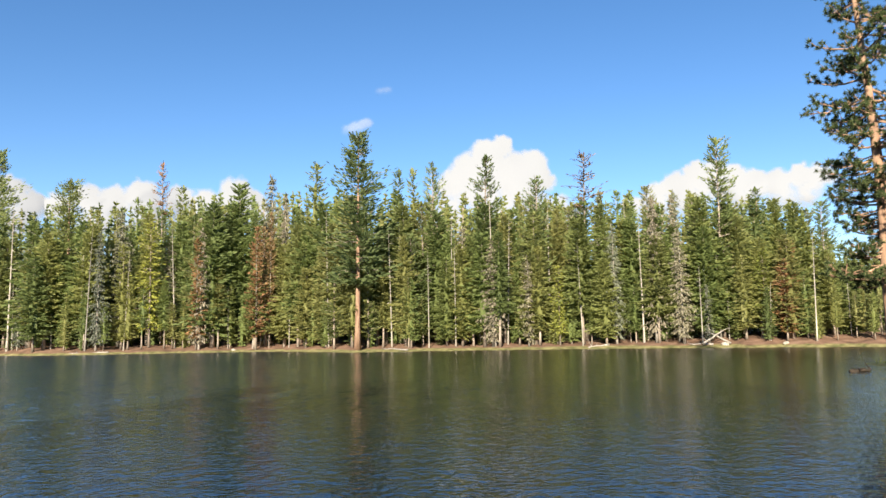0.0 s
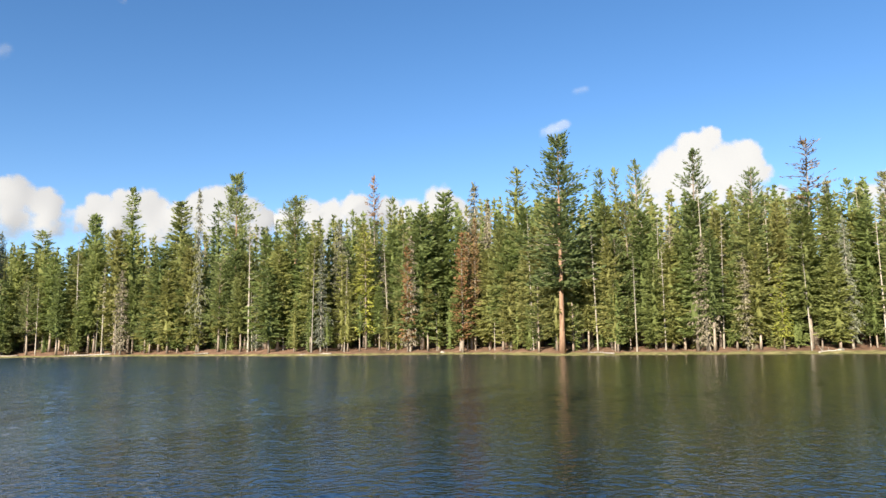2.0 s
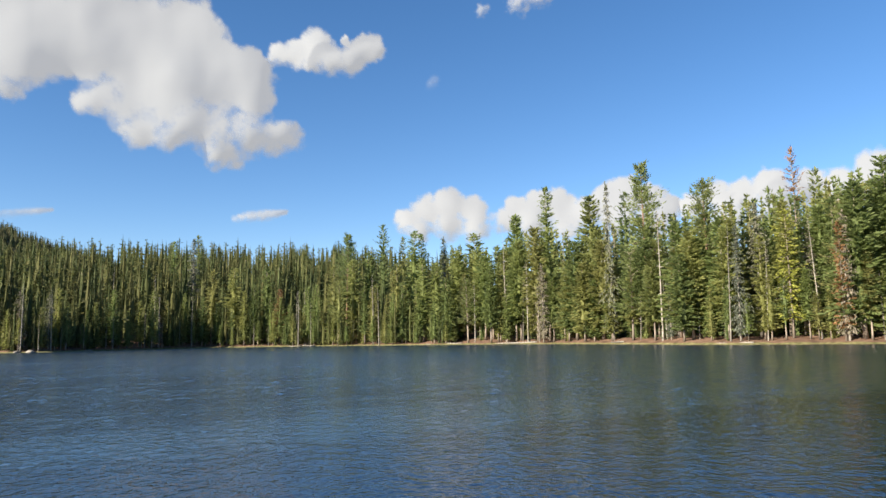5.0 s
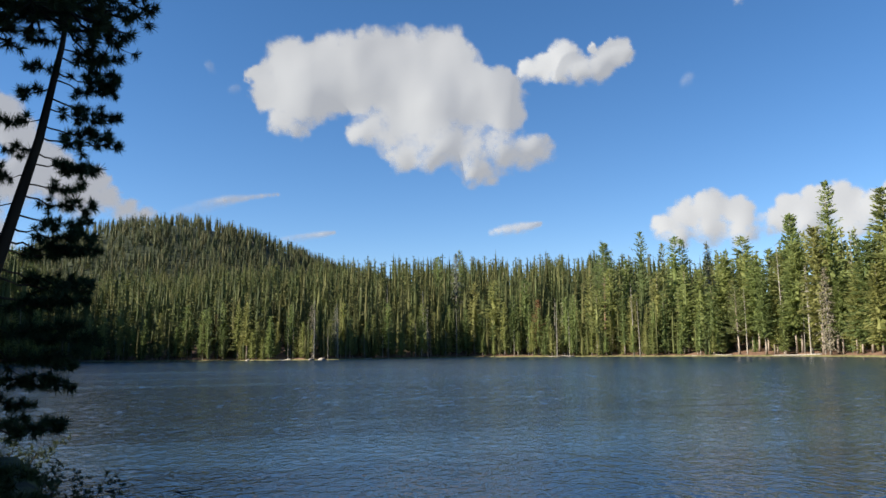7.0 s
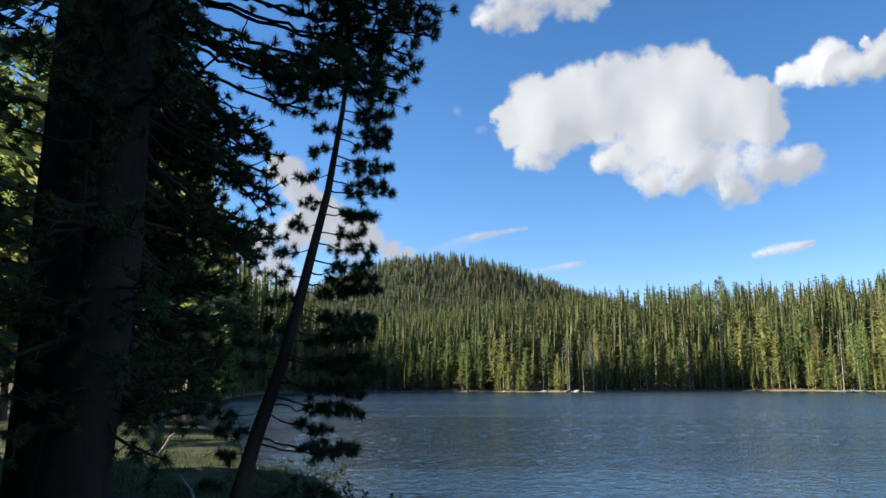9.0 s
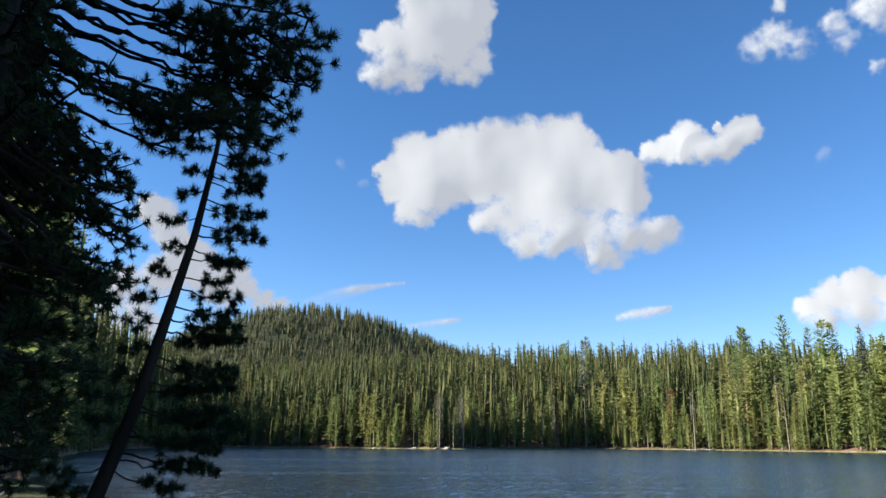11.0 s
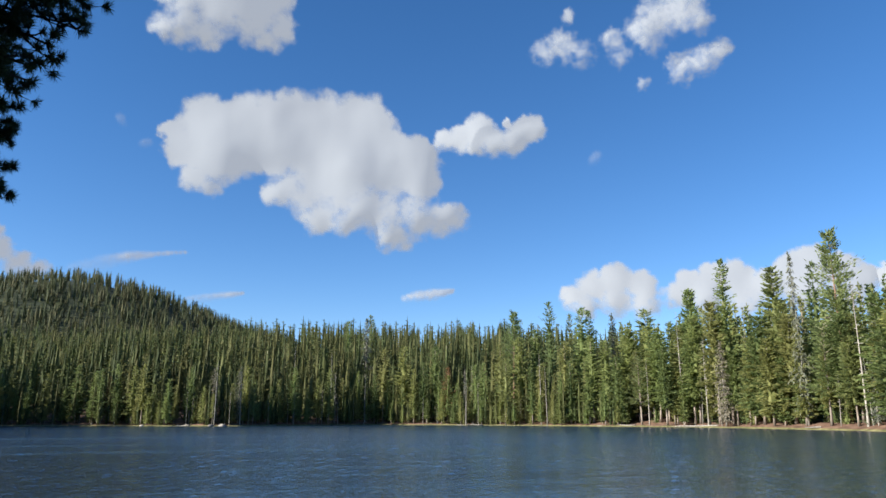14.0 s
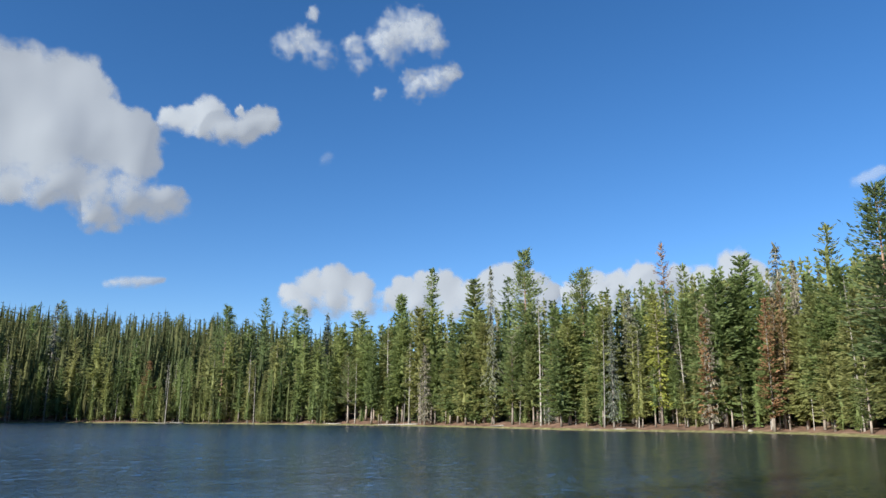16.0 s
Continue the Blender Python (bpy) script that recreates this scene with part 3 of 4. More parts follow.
PATTERNS = patterns()
WORDS = {"fir": ("fir_tree", "dense green fir with drooping boughs above the lake shore", "fir"),
         "spire": ("fir_tree", "tall narrow dark green fir spire on the shore", "fir"),
         "open": ("conifer_tree", "tall conifer with open ragged green crown", "conifer"),
         "pine": ("pine_tree", "tall pine with bare cinnamon trunk and high crown", "pine"),
         "lace": ("dead_tree", "dead conifer hung with grey lichen twigs", "dead tree"),
         "rust": ("dying_tree", "dying conifer with rust-brown needles", "conifer"),
         "moss": ("lichen_tree", "thin conifer covered in yellow-green lichen", "conifer"),
         "snag": ("dead_snag", "bare silver-grey dead trunk with broken limbs", "dead tree"),
         "redtop": ("conifer_tree", "green conifer with a dead reddish bare top", "conifer")}
pick = random.Random(7)


def stand(kind, az, back, height, half, lean=0.0):
    """One tree, back metres behind the waterline at that bearing; its top is height over the water, half its crown's half width."""
    name, label, category = WORDS[kind]
    far_off = (az > 46 or back > 11.5 or height < 12) and kind + "_lite" in PATTERNS
    h, reach, parts = pick.choice(PATTERNS[kind + "_lite" if far_off else kind])
    if az < 46:
        # the near forest stands back from the water, behind a strip of bare bank
        grown = (shore(az) + 2.4 + 0.8 * back) / (shore(az) + back)
        back, height, half = 2.4 + 0.8 * back, 2.2 + (height - 2.2) * grown, half * grown
    base = place(az, shore(az) + back)
    thing = new(name)
    sz = max(3.0, height - base.z) / h
    sx = min((0.75 if kind == "snag" else 1.6) * sz, max(0.55 * sz, half * 1.45 / reach))
    thing.matrix_basis = (Matrix.Translation(base) @ pose(0, 0, 0, pick.uniform(-1, 1), pick.uniform(-1, 1) + lean, az) @ pose(0, 0, 0, 0, 0, pick.uniform(0, 360))
                          @ Matrix.Diagonal((sx, sx, sz, 1)))
    for part_name, me in parts:
        ob = new(part_name, me)
        ob.parent = thing
        if "limb" in part_name or "crown" in part_name or "top" in part_name:
            ob["kind"] = "stuff"
    tagged(thing, label, category, "trees along the lake shore")
    return thing


# trees that stand out along the shore
stand("fir", -30.29, 5.0, 6.1, 1.9)
stand("fir", -29.20, 6.0, 8.3, 2.0)
stand("fir", -27.97, 7.0, 12.0, 1.9)
stand("open", -27.76, 10.0, 19.0, 1.8)
stand("fir", -26.93, 12.0, 18.0, 1.8)
stand("fir", -26.45, 4.0, 9.2, 1.5)
stand("fir", -26.07, 9.0, 18.8, 1.9)
stand("rust", -25.35, 4.0, 13.5, 1.4)
stand("fir", -24.81, 10.0, 20.0, 2.0)
stand("moss", -23.83, 5.0, 12.4, 1.1)
stand("spire", -23.54, 12.0, 21.8, 1.8)
stand("fir", -22.48, 4.0, 11.7, 1.6)
stand("fir", -22.28, 9.0, 17.6, 1.8)
stand("fir", -21.02, 6.0, 14.4, 1.9)
stand("open", -20.97, 8.0, 28.9, 2.6)
stand("snag", -20.78, 5.0, 12.8, 0.3)
stand("snag", -19.93, 3.0, 10.5, 0.4)
stand("fir", -19.89, 4.0, 15.8, 1.7)
stand("lace", -19.30, 16.0, 22.1, 1.2)
stand("spire", -19.30, 12.0, 21.8, 1.4)
stand("lace", -17.94, 17.0, 23.5, 1.3)
stand("lace", -17.62, 14.0, 22.5, 1.4)
stand("fir", -17.01, 4.0, 15.1, 2.0)
stand("open", -16.18, 10.0, 23.1, 1.8)
stand("snag", -15.40, 4.0, 17.6, 0.4)
stand("snag", -14.44, 9.0, 22.7, 0.3)
stand("spire", -13.96, 12.0, 23.4, 1.4)
stand("lace", -13.42, 3.0, 17.0, 1.1)
stand("lace", -12.55, 12.0, 23.3, 1.1)
stand("redtop", -11.24, 8.0, 28.4, 2.6)
stand("fir", -10.97, 4.5, 18.3, 2.4)
stand("fir", -9.43, 9.0, 20.5, 1.6)
stand("moss", -9.21, 3.5, 11.6, 1.0)
stand("open", -7.54, 7.0, 25.3, 2.2)
stand("fir", -7.41, 4.0, 19.5, 2.2)
stand("fir", -5.30, 10.0, 18.3, 1.5)
stand("open", -3.59, 9.0, 29.4, 2.7)
stand("lace", -1.94, 6.0, 18.1, 1.6)
stand("fir", -0.86, 8.0, 17.6, 1.8)
stand("open", 0.37, 11.0, 29.2, 2.1)
stand("spire", 1.83, 12.0, 28.7, 1.6)
stand("fir", 2.62, 4.0, 16.5, 1.6)
stand("spire", 2.94, 14.0, 28.8, 1.5)
stand("fir", 4.80, 6.0, 18.6, 2.2)
stand("pine", 6.34, 0.9, 31.0, 3.6)
stand("fir", 7.89, 12.0, 23.8, 2.2)
stand("fir", 8.81, 3.5, 16.7, 1.9)
stand("open", 9.66, 13.0, 31.6, 2.7)
stand("fir", 10.81, 5.0, 20.6, 2.0)
stand("lace", 11.83, 16.0, 28.6, 1.6)
stand("lace", 12.95, 14.0, 32.2, 2.3)
stand("rust", 13.26, 5.0, 21.2, 1.4)
stand("fir", 15.05, 8.0, 29.6, 3.0)
stand("fir", 16.59, 9.0, 25.8, 2.1)
stand("fir", 17.69, 7.0, 24.5, 1.9)
stand("spire", 19.12, 12.0, 30.3, 1.8)
stand("redtop", 20.59, 10.0, 34.1, 1.8)
stand("moss", 21.37, 6.0, 22.5, 1.9)
stand("spire", 22.48, 16.0, 28.8, 1.5)
stand("fir", 23.86, 12.0, 25.9, 1.7)
stand("fir", 24.87, 15.0, 26.2, 1.7)
stand("fir", 25.48, 6.0, 20.6, 2.3)
stand("pine", 26.64, 13.0, 31.2, 3.8)
stand("fir", 28.02, 4.0, 20.7, 2.6)
stand("lace", 29.04, 8.0, 22.7, 1.8)
stand("snag", 30.17, 2.5, 26.1, 0.7)
stand("pine", 31.16, 12.0, 38.7, 3.7)
stand("open", 32.50, 14.0, 33.8, 2.8)
stand("fir", 34.96, 9.0, 33.9, 3.5)
stand("fir", 36.42, 5.0, 23.5, 2.9)
stand("fir", 36.99, 6.0, 19.6, 2.9)
stand("spire", 38.45, 7.0, 38.9, 2.3)
stand("fir", 39.36, 5.0, 28.6, 2.8)
stand("spire", 39.43, 12.0, 29.0, 2.0)
stand("snag", 40.03, 4.0, 20.5, 0.6)
stand("snag", 40.15, 3.0, 20.5, 0.7)
stand("fir", 40.99, 9.0, 33.8, 2.6)
stand("open", 41.01, 10.0, 33.5, 2.6)
stand("snag", 41.78, 4.0, 27.3, 0.7)
stand("fir", 42.44, 18.0, 27.2, 3.1)
stand("fir", 44.08, 14.0, 30.6, 4.2)
stand("fir", 45.53, 8.0, 25.3, 3.4)
stand("lace", 46.43, 25.0, 32.0, 1.7)
stand("fir", 47.06, 6.0, 22.3, 3.1)
stand("fir", 48.17, 5.0, 24.0, 2.8)
stand("spire", 48.20, 16.0, 32.5, 2.3)
stand("fir", 48.87, 12.0, 33.0, 2.7)
stand("open", 49.83, 18.0, 32.4, 2.0)
stand("fir", 50.12, 7.0, 23.0, 2.6)
stand("open", 51.22, 14.0, 36.0, 2.7)
stand("snag", 52.05, 3.0, 19.9, 0.6)
stand("fir", 52.33, 12.0, 28.1, 3.0)
stand("fir", 53.60, 8.0, 25.5, 3.0)
stand("pine", 54.11, 20.0, 35.2, 3.6)
stand("fir", 55.08, 8.0, 24.1, 3.1)
stand("snag", 57.30, 4.0, 17.5, 0.5)
stand("snag", 57.92, 3.0, 17.4, 0.7)
stand("rust", 59.16, 5.0, 17.6, 2.1)
stand("fir", 60.08, 8.0, 24.7, 2.9)
stand("fir", 62.49, 8.0, 24.8, 3.3)
stand("fir", 64.07, 6.0, 24.6, 2.8)
stand("spire", 65.09, 70.0, 44.0, 1.9)
stand("lace", 65.42, 30.0, 37.2, 2.8)
stand("spire", 66.75, 60.0, 39.6, 2.2)
stand("snag", 67.72, 3.0, 16.3, 0.5)
stand("snag", 68.02, 4.0, 21.6, 0.7)
stand("snag", 70.79, 30.0, 25.6, 0.8)
stand("lace", 74.71, 3.0, 15.0, 1.5)
stand("lace", 76.50, 3.0, 15.8, 1.6)
stand("snag", 77.92, 2.0, 8.8, 0.7)
stand("rust", 83.48, 14.0, 14.4, 2.2)
stand("snag", 91.84, 4.0, 9.3, 0.8)
stand("snag", 93.30, 4.0, 9.3, 0.8)
stand("rust", 13.92, 1.3, 20.7, 1.3)
stand("rust", 12.95, 2.5, 23.3, 1.0)
stand("lace", -4.12, 1.0, 15.4, 1.4)
stand("snag", -4.25, 1.6, 22.6, 0.45)
stand("rust", 18.17, 2.0, 19.0, 1.2)
stand("rust", -25.15, 1.3, 10.8, 1.4)
stand("lace", -18.25, 1.5, 15.3, 1.2)
stand("lace", 33.70, 3.0, 35.1, 1.3)
stand("lace", -16.30, 3.0, 20.1, 1.2)
stand("lace", -6.85, 1.5, 13.1, 1.1)
stand("lace", 17.97, 2.0, 20.7, 1.2)
stand("lace", 24.81, 2.0, 20.4, 1.2)

stand("snag", 76.36, 0.9, 17.3, 0.5)
stand("snag", 74.56, 0.9, 16.4, 0.5)
stand("snag", 57.77, 0.9, 16.2, 0.5)
stand("snag", 56.83, 0.9, 13.2, 0.5)
stand("snag", 51.65, 0.9, 15.8, 0.5)
stand("snag", 67.65, 0.9, 10.0, 0.5)
# bare pale trunks at the water's edge
for i in range(26):
    a = 60 + 32 * (i + pick.uniform(-0.4, 0.4)) / 25
    stand("snag", a, pick.uniform(0.8, 2.6), pick.uniform(5, 11), 0.2)

# the close stand between and behind them
CANOPY = ((-40, 4.2), (-29, 5.5), (-26, 8.7), (-19, 10.1), (-9, 10.4), (5, 11.1), (17, 10.3), (25, 9.3), (36, 8.1), (46, 6.8), (54, 6.2), (66, 5.9), (76, 5.4), (95, 5.2), (104, 8.0))
mix = ["fir"] * 10 + ["spire"] * 6 + ["open"] * 3 + ["lace", "snag"]
az = -39.0
behind, slope, young = [], [], []
while az < 46:
    for back, low, high in ((pick.uniform(1.8, 4), 0.25, 0.8), (pick.uniform(5, 12), 0.7, 1.0), (pick.uniform(13, 24), 0.85, 1.08)):
        kind = pick.choice(mix)
        a = az + pick.uniform(-0.5, 0.5)
        d = shore(a) + back
        top = 2.2 + d * math.tan(radians(along_line(a, CANOPY))) * pick.uniform(low, high)
        if back > 12.9:
            p = place(a, d, 0.3)
            behind.append((p.x, p.y, p.z, max(5, top - p.z), pick.uniform(1.8, 2.8)))
        else:
            stand(kind, a, back, top, pick.uniform(0.1, 0.16) * top)
    if pick.random() < 0.45:
        a = az + pick.uniform(-0.5, 0.5)
        stand("snag", a, pick.uniform(1.5, 5), 2.2 + shore(a) * math.tan(radians(along_line(a, CANOPY))) * pick.uniform(0.35, 0.95), 0.22, pick.uniform(-3, 3))
    for _ in range(2):
        p = place(az + pick.uniform(-0.6, 0.6), shore(az) + pick.uniform(18, 45), 0.2)
        young.append((p.x, p.y, p.z, pick.uniform(5, 10), pick.uniform(1.6, 2.4)))
    a = az + pick.uniform(-0.6, 0.6)
    p = place(a, shore(a) + pick.uniform(5, 11), 0.2)
    young.append((p.x, p.y, p.z, pick.uniform(3, 9.5), pick.uniform(0.9, 1.5)))
    az += pick.uniform(0.85, 1.4) * 101 / shore(az) * 1.1
az = 46.0
while az < 103.5:
    for back, low, high in ((pick.uniform(1.6, 3), 0.2, 0.45), (pick.uniform(2, 5), 0.45, 0.85), (pick.uniform(6, 14), 0.7, 0.95)):
        kind = pick.choice(mix)
        a = az + pick.uniform(-0.3, 0.3)
        d = shore(a) + back
        top = 2.2 + d * math.tan(radians(along_line(a, CANOPY) * 0.86)) * pick.uniform(low, high)
        if back > 5.5:
            p = place(a, d, 0.3)
            slope.append((p.x, p.y, p.z, max(5, top - p.z), pick.uniform(1.8, 2.8)))
        else:
            stand(kind if low > 0.3 else "fir", a, back, top, pick.uniform(0.09, 0.13) * top)
    az += pick.uniform(0.7, 1.1)


for a, back, top, half in ((104.7, 1.5, 17, 2.2), (105.3, 3.0, 20, 2.6), (105.9, 1.0, 15, 2.0), (106.4, 2.4, 19, 2.4), (107.1, 1.4, 18, 2.2)):
    stand("pine", a, back, top, half)


def woods(name, label, spots, whorls, per, sprays, mat, seed, size=1.7, bare=0.08, power=0.66, core=0.4, simple=False, pale=0.35):
    """A forest as one mesh: light conifers at the spots (x, y, z, height, half width)."""
    rng = np.random.default_rng(seed)
    builds = []
    for i in range(5):
        k, _, _ = boughs(rng, 1.0, start=bare + 0.03 * i, reach=0.13, core=core, whorls=whorls, per=per, sprays=sprays, size=0.055 * size, power=power, ragged=0.35, thick=0.004, top=0.15, curl=0.1, peak=0.93 if simple else 0.84)
        # small far trees: a ragged cone and one-sided sprays
        cone = 6 * (max(5, whorls // 4) - 1)
        builds.append(np.concatenate([k[:cone, :3], k[:cone, [0, 2, 3]], k[cone:-9, 1:], k[-9:, :3]]) if simple else k)
    vs, tone, trunks = [], [], []
    for i, (x, y, z, h, w) in enumerate(spots):
        k = builds[i % 5]
        turn = rng.uniform(0, 6.28)
        c, s = math.cos(turn), math.sin(turn)
        q = np.stack([(k[..., 0] * c - k[..., 1] * s) * w / 0.13, (k[..., 0] * s + k[..., 1] * c) * w / 0.13, k[..., 2] * h], -1) + np.array([x, y, z])
        vs.append(q)
        tone.append(np.full(q.shape[0] * q.shape[1], rng.uniform(0, 1)))
        if rng.uniform() < pale:
            trunks.append(tube([(x, y, z - 0.3), (x, y, z + h * 0.9)], [h * 0.011, h * 0.004], 4))
    k = np.concatenate(vs)
    v, f = k.reshape(-1, 3), np.arange(k.shape[0] * k.shape[1]).reshape(k.shape[0], k.shape[1])
    tagged(new(name, mesh_of(name, v, f, mat, tone=np.concatenate(tone))), label, "forest", kind="stuff")
    if trunks:
        tagged(new(name + "_trunks", mesh_of(name + "_trunks", *joined(trunks), BARK)), "pale trunks among the forest trees", "forest", kind="stuff")


wood = random.Random(11)
spots = behind
for _ in range(560):
    a = wood.uniform(-42, 46)
    back = wood.uniform(22, 70)
    d = shore(a) + back
    p = place(a, d, 0.3)
    top = 2.2 + d * math.tan(radians(along_line(a, CANOPY))) * wood.uniform(0.82, 1.06)
    spots.append((p.x, p.y, p.z, max(6, top - p.z), wood.uniform(1.9, 2.6)))
woods("forest_behind_shore", "dense green conifer forest behind the near shore", spots, 23, 5, 3, FIR, 3, 1.5, bare=0.03)
woods("young_firs", "young green firs at the foot of the forest", young, 18, 6, 3, FIR, 8, 1.4, bare=0.02)
spots = slope
# two stands mostly out of sight, added to shade the far-left shore
for _ in range(120):
    a = wood.uniform(95, 105)
    d = shore(a) + wood.uniform(4, 70)
    p = place(a, d, 0.3)
    spots.append((p.x, p.y, p.z, wood.uniform(26, 34), wood.uniform(2.6, 3.6)))
for _ in range(220):
    a, d = wood.uniform(98, 113), wood.uniform(130, 300)
    p = place(a, d, 0.3)
    if d > shore(min(a, 109.9)) + 4:
        spots.append((p.x, p.y, p.z, wood.uniform(23, 31), wood.uniform(2.2, 3.2)))
for _ in range(420):
    a = wood.uniform(46, 104)
    p = place(a, shore(a) + wood.uniform(2, 9), 0.3)
    spots.append((p.x, p.y, p.z, wood.uniform(5, 14), wood.uniform(1.1, 1.8)))
while len(spots) < 3700:
    a = wood.uniform(44, 106)
    back = 10 + 175 * wood.random() ** 0.8
    d = shore(a) + back
    p = place(a, d, 0.3)
    h = wood.triangular(11, 27, 19)
    spots.append((p.x, p.y, p.z, h, h * wood.uniform(0.115, 0.165)))
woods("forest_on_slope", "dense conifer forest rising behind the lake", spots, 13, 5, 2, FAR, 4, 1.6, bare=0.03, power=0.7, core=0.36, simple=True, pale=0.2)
spots = []
hx, hy = -800 * math.sin(radians(87)), 800 * math.cos(radians(87))
while len(spots) < 4100:
    a = wood.uniform(66, 108)
    r = wood.uniform(430, 835)
    p = place(a, r, 0.3)
    if p.z < 20:
        continue
    h = wood.uniform(9, 16)
    spots.append((p.x, p.y, p.z, h, h * wood.uniform(0.15, 0.21)))
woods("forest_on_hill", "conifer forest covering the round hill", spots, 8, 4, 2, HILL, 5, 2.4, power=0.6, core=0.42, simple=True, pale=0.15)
# unseen woods behind the camera, added to shade the near trees and bank
spots, close = [], []
for _ in range(90):
    x, y = wood.uniform(-15, 4), wood.uniform(-38, -5)
    bearing = math.degrees(math.atan2(-x, y))
    if 0 < bearing < 134 or 0 < bearing < 150 and math.hypot(x, y) < 11:
        continue
    p = place(bearing, math.hypot(x, y), 0.3)
    (close if 0 < bearing < 150 else spots).append((p.x, p.y, p.z, wood.uniform(17, 24), 2.9))
for _ in range(170):
    a = wood.uniform(117, 290)
    r = wood.uniform(16, 75)
    p = place(a if a < 200 else a - 360, r, 0.3)
    h = wood.uniform(14, 24)
    # a lane is left open for sun on the bank grass
    if abs((p.x + 18.4) * math.cos(sa) + (p.y + 4.9) * math.sin(sa)) > 1.7 or p.y > 0:
        (close if a < 140 else spots).append((p.x, p.y, p.z, h, 2.2))
woods("close_firs_on_bank", "dark firs added at the edge of view to shade the near bank", close, 40, 10, 9, DARK, 9, 0.62, core=0.0)
woods("forest_on_near_bank", "unseen conifer forest added behind the camera to shade the near bank", spots, 15, 6, 3, FIR, 6, 1.9)


# ---- trees on the near bank ----
def tuft_pattern(rng, count, length, needle, width):
    """A brush of needles round a short twig along x, opening to its tip."""
    t = rng.uniform(0.0, 1, count) ** 0.7
    a = rng.uniform(0, 6.283, count)
    root = np.stack([t * length, 0 * t, 0 * t], 1)
    d = unit(np.stack([rng.uniform(-0.1, 1.1, count), np.cos(a), np.sin(a)], 1))
    ln = needle * rng.uniform(0.7, 1.1, count)
    side = unit(np.cross(d, rng.normal(0, 1, (count, 3)))) * width * 0.5
    return np.stack([root - side, root + side, root + d * ln[:, None]], 1)


def tufts(rng, where, ways, patterns_):
    out = []
    for i, (p, w) in enumerate(zip(where, ways)):
        w = w / np.linalg.norm(w)
        u = np.cross(w, (0.2, 0.3, 0.9))
        u /= np.linalg.norm(u)
        m = np.stack([w, u, np.cross(w, u)], 0) * rng.uniform(0.75, 1.2)
        out.append(patterns_[i % len(patterns_)] @ m + p)
    k = np.concatenate(out)
    return k.reshape(-1, 3), np.arange(len(k) * 3).reshape(-1, 3)


def needle_tree(name, label, category, line, radii, branches, wood_mat, needle_mat, seed, twig=0.06, needle=0.1, width=0.009, count=90, step=0.12, twigs=(0.1, 0.25), side_twigs=2, limb_r=0.02, lift=0.25):
    """A near tree: trunk along a line, limbs (root, end, sag, bare part) with side twigs, each twig ending in a round brush of needles."""
    rng = np.random.default_rng(seed)
    thing = new(name)
    base = Vector(line[0])
    thing.location = base
    tagged(thing, label, category)
    b = np.array(base[:])
    v, f = tube([np.array(p) - b for p in line], radii, 12)
    new("trunk", mesh_of("trunk", v, f, wood_mat, True)).parent = thing
    pats = [tuft_pattern(rng, count, twig, needle, width) for _ in range(6)]
    limbs, where, ways = [], [], []
    for root, end, sag, bare in branches:
        root, end = np.array(root) - b, np.array(end) - b
        span = np.linalg.norm(end - root)
        n = max(3, int(span / step))
        s = np.linspace(0, 1, n + 1)
        pts = root + (end - root) * s[:, None]
        pts[:, 2] += -sag * np.sin(s * math.pi * 0.8) + sag * 0.6 * s * s
        pts[1:-1] += rng.normal(0, 0.012 + 0.0025 * span, (n - 1, 3))
        r = limb_r * min(1.6, 0.4 + 0.5 * span)
        limbs.append(tube(pts, np.linspace(r, r * 0.3, n + 1), 5))
        for i in range(1, n + 1):
            if s[i] < bare:
                continue
            way = unit((pts[i] - pts[i - 1])[None])[0]
            for _ in range(side_twigs):
                w = unit((way * 0.6 + rng.normal(0, 0.6, 3) * np.array([1, 1, 0.6]) + np.array([0, 0, lift]))[None])[0]
                tip = pts[i] + w * rng.uniform(*twigs)
                limbs.append(tube([pts[i], (pts[i] + tip) / 2 - np.array([0, 0, 0.01]), tip], [r * 0.4, r * 0.3, r * 0.2], 3))
                where.append(tip - w * 0.03)
                ways.append(w)
        where.append(pts[-1])
        ways.append(way)
    spread = new("limb_spread", mesh_of("limb_spread", *joined(limbs), wood_mat))
    spread.parent = thing
    spread["kind"] = "stuff"
    v, f = tufts(rng, where, ways, pats)
    leaf = new("foliage", mesh_of("foliage", v, f, needle_mat))
    leaf.parent = thing
    leaf["kind"] = "stuff"
    return thing


def polar(az, up, r):
    """A point at that bearing, angle over the eye's level and distance, from where the camera faces the near trees."""
    return np.array([-0.385 - r * math.sin(radians(az)), 0.06 + r * math.cos(radians(az)), EYE + r * math.tan(radians(up))])


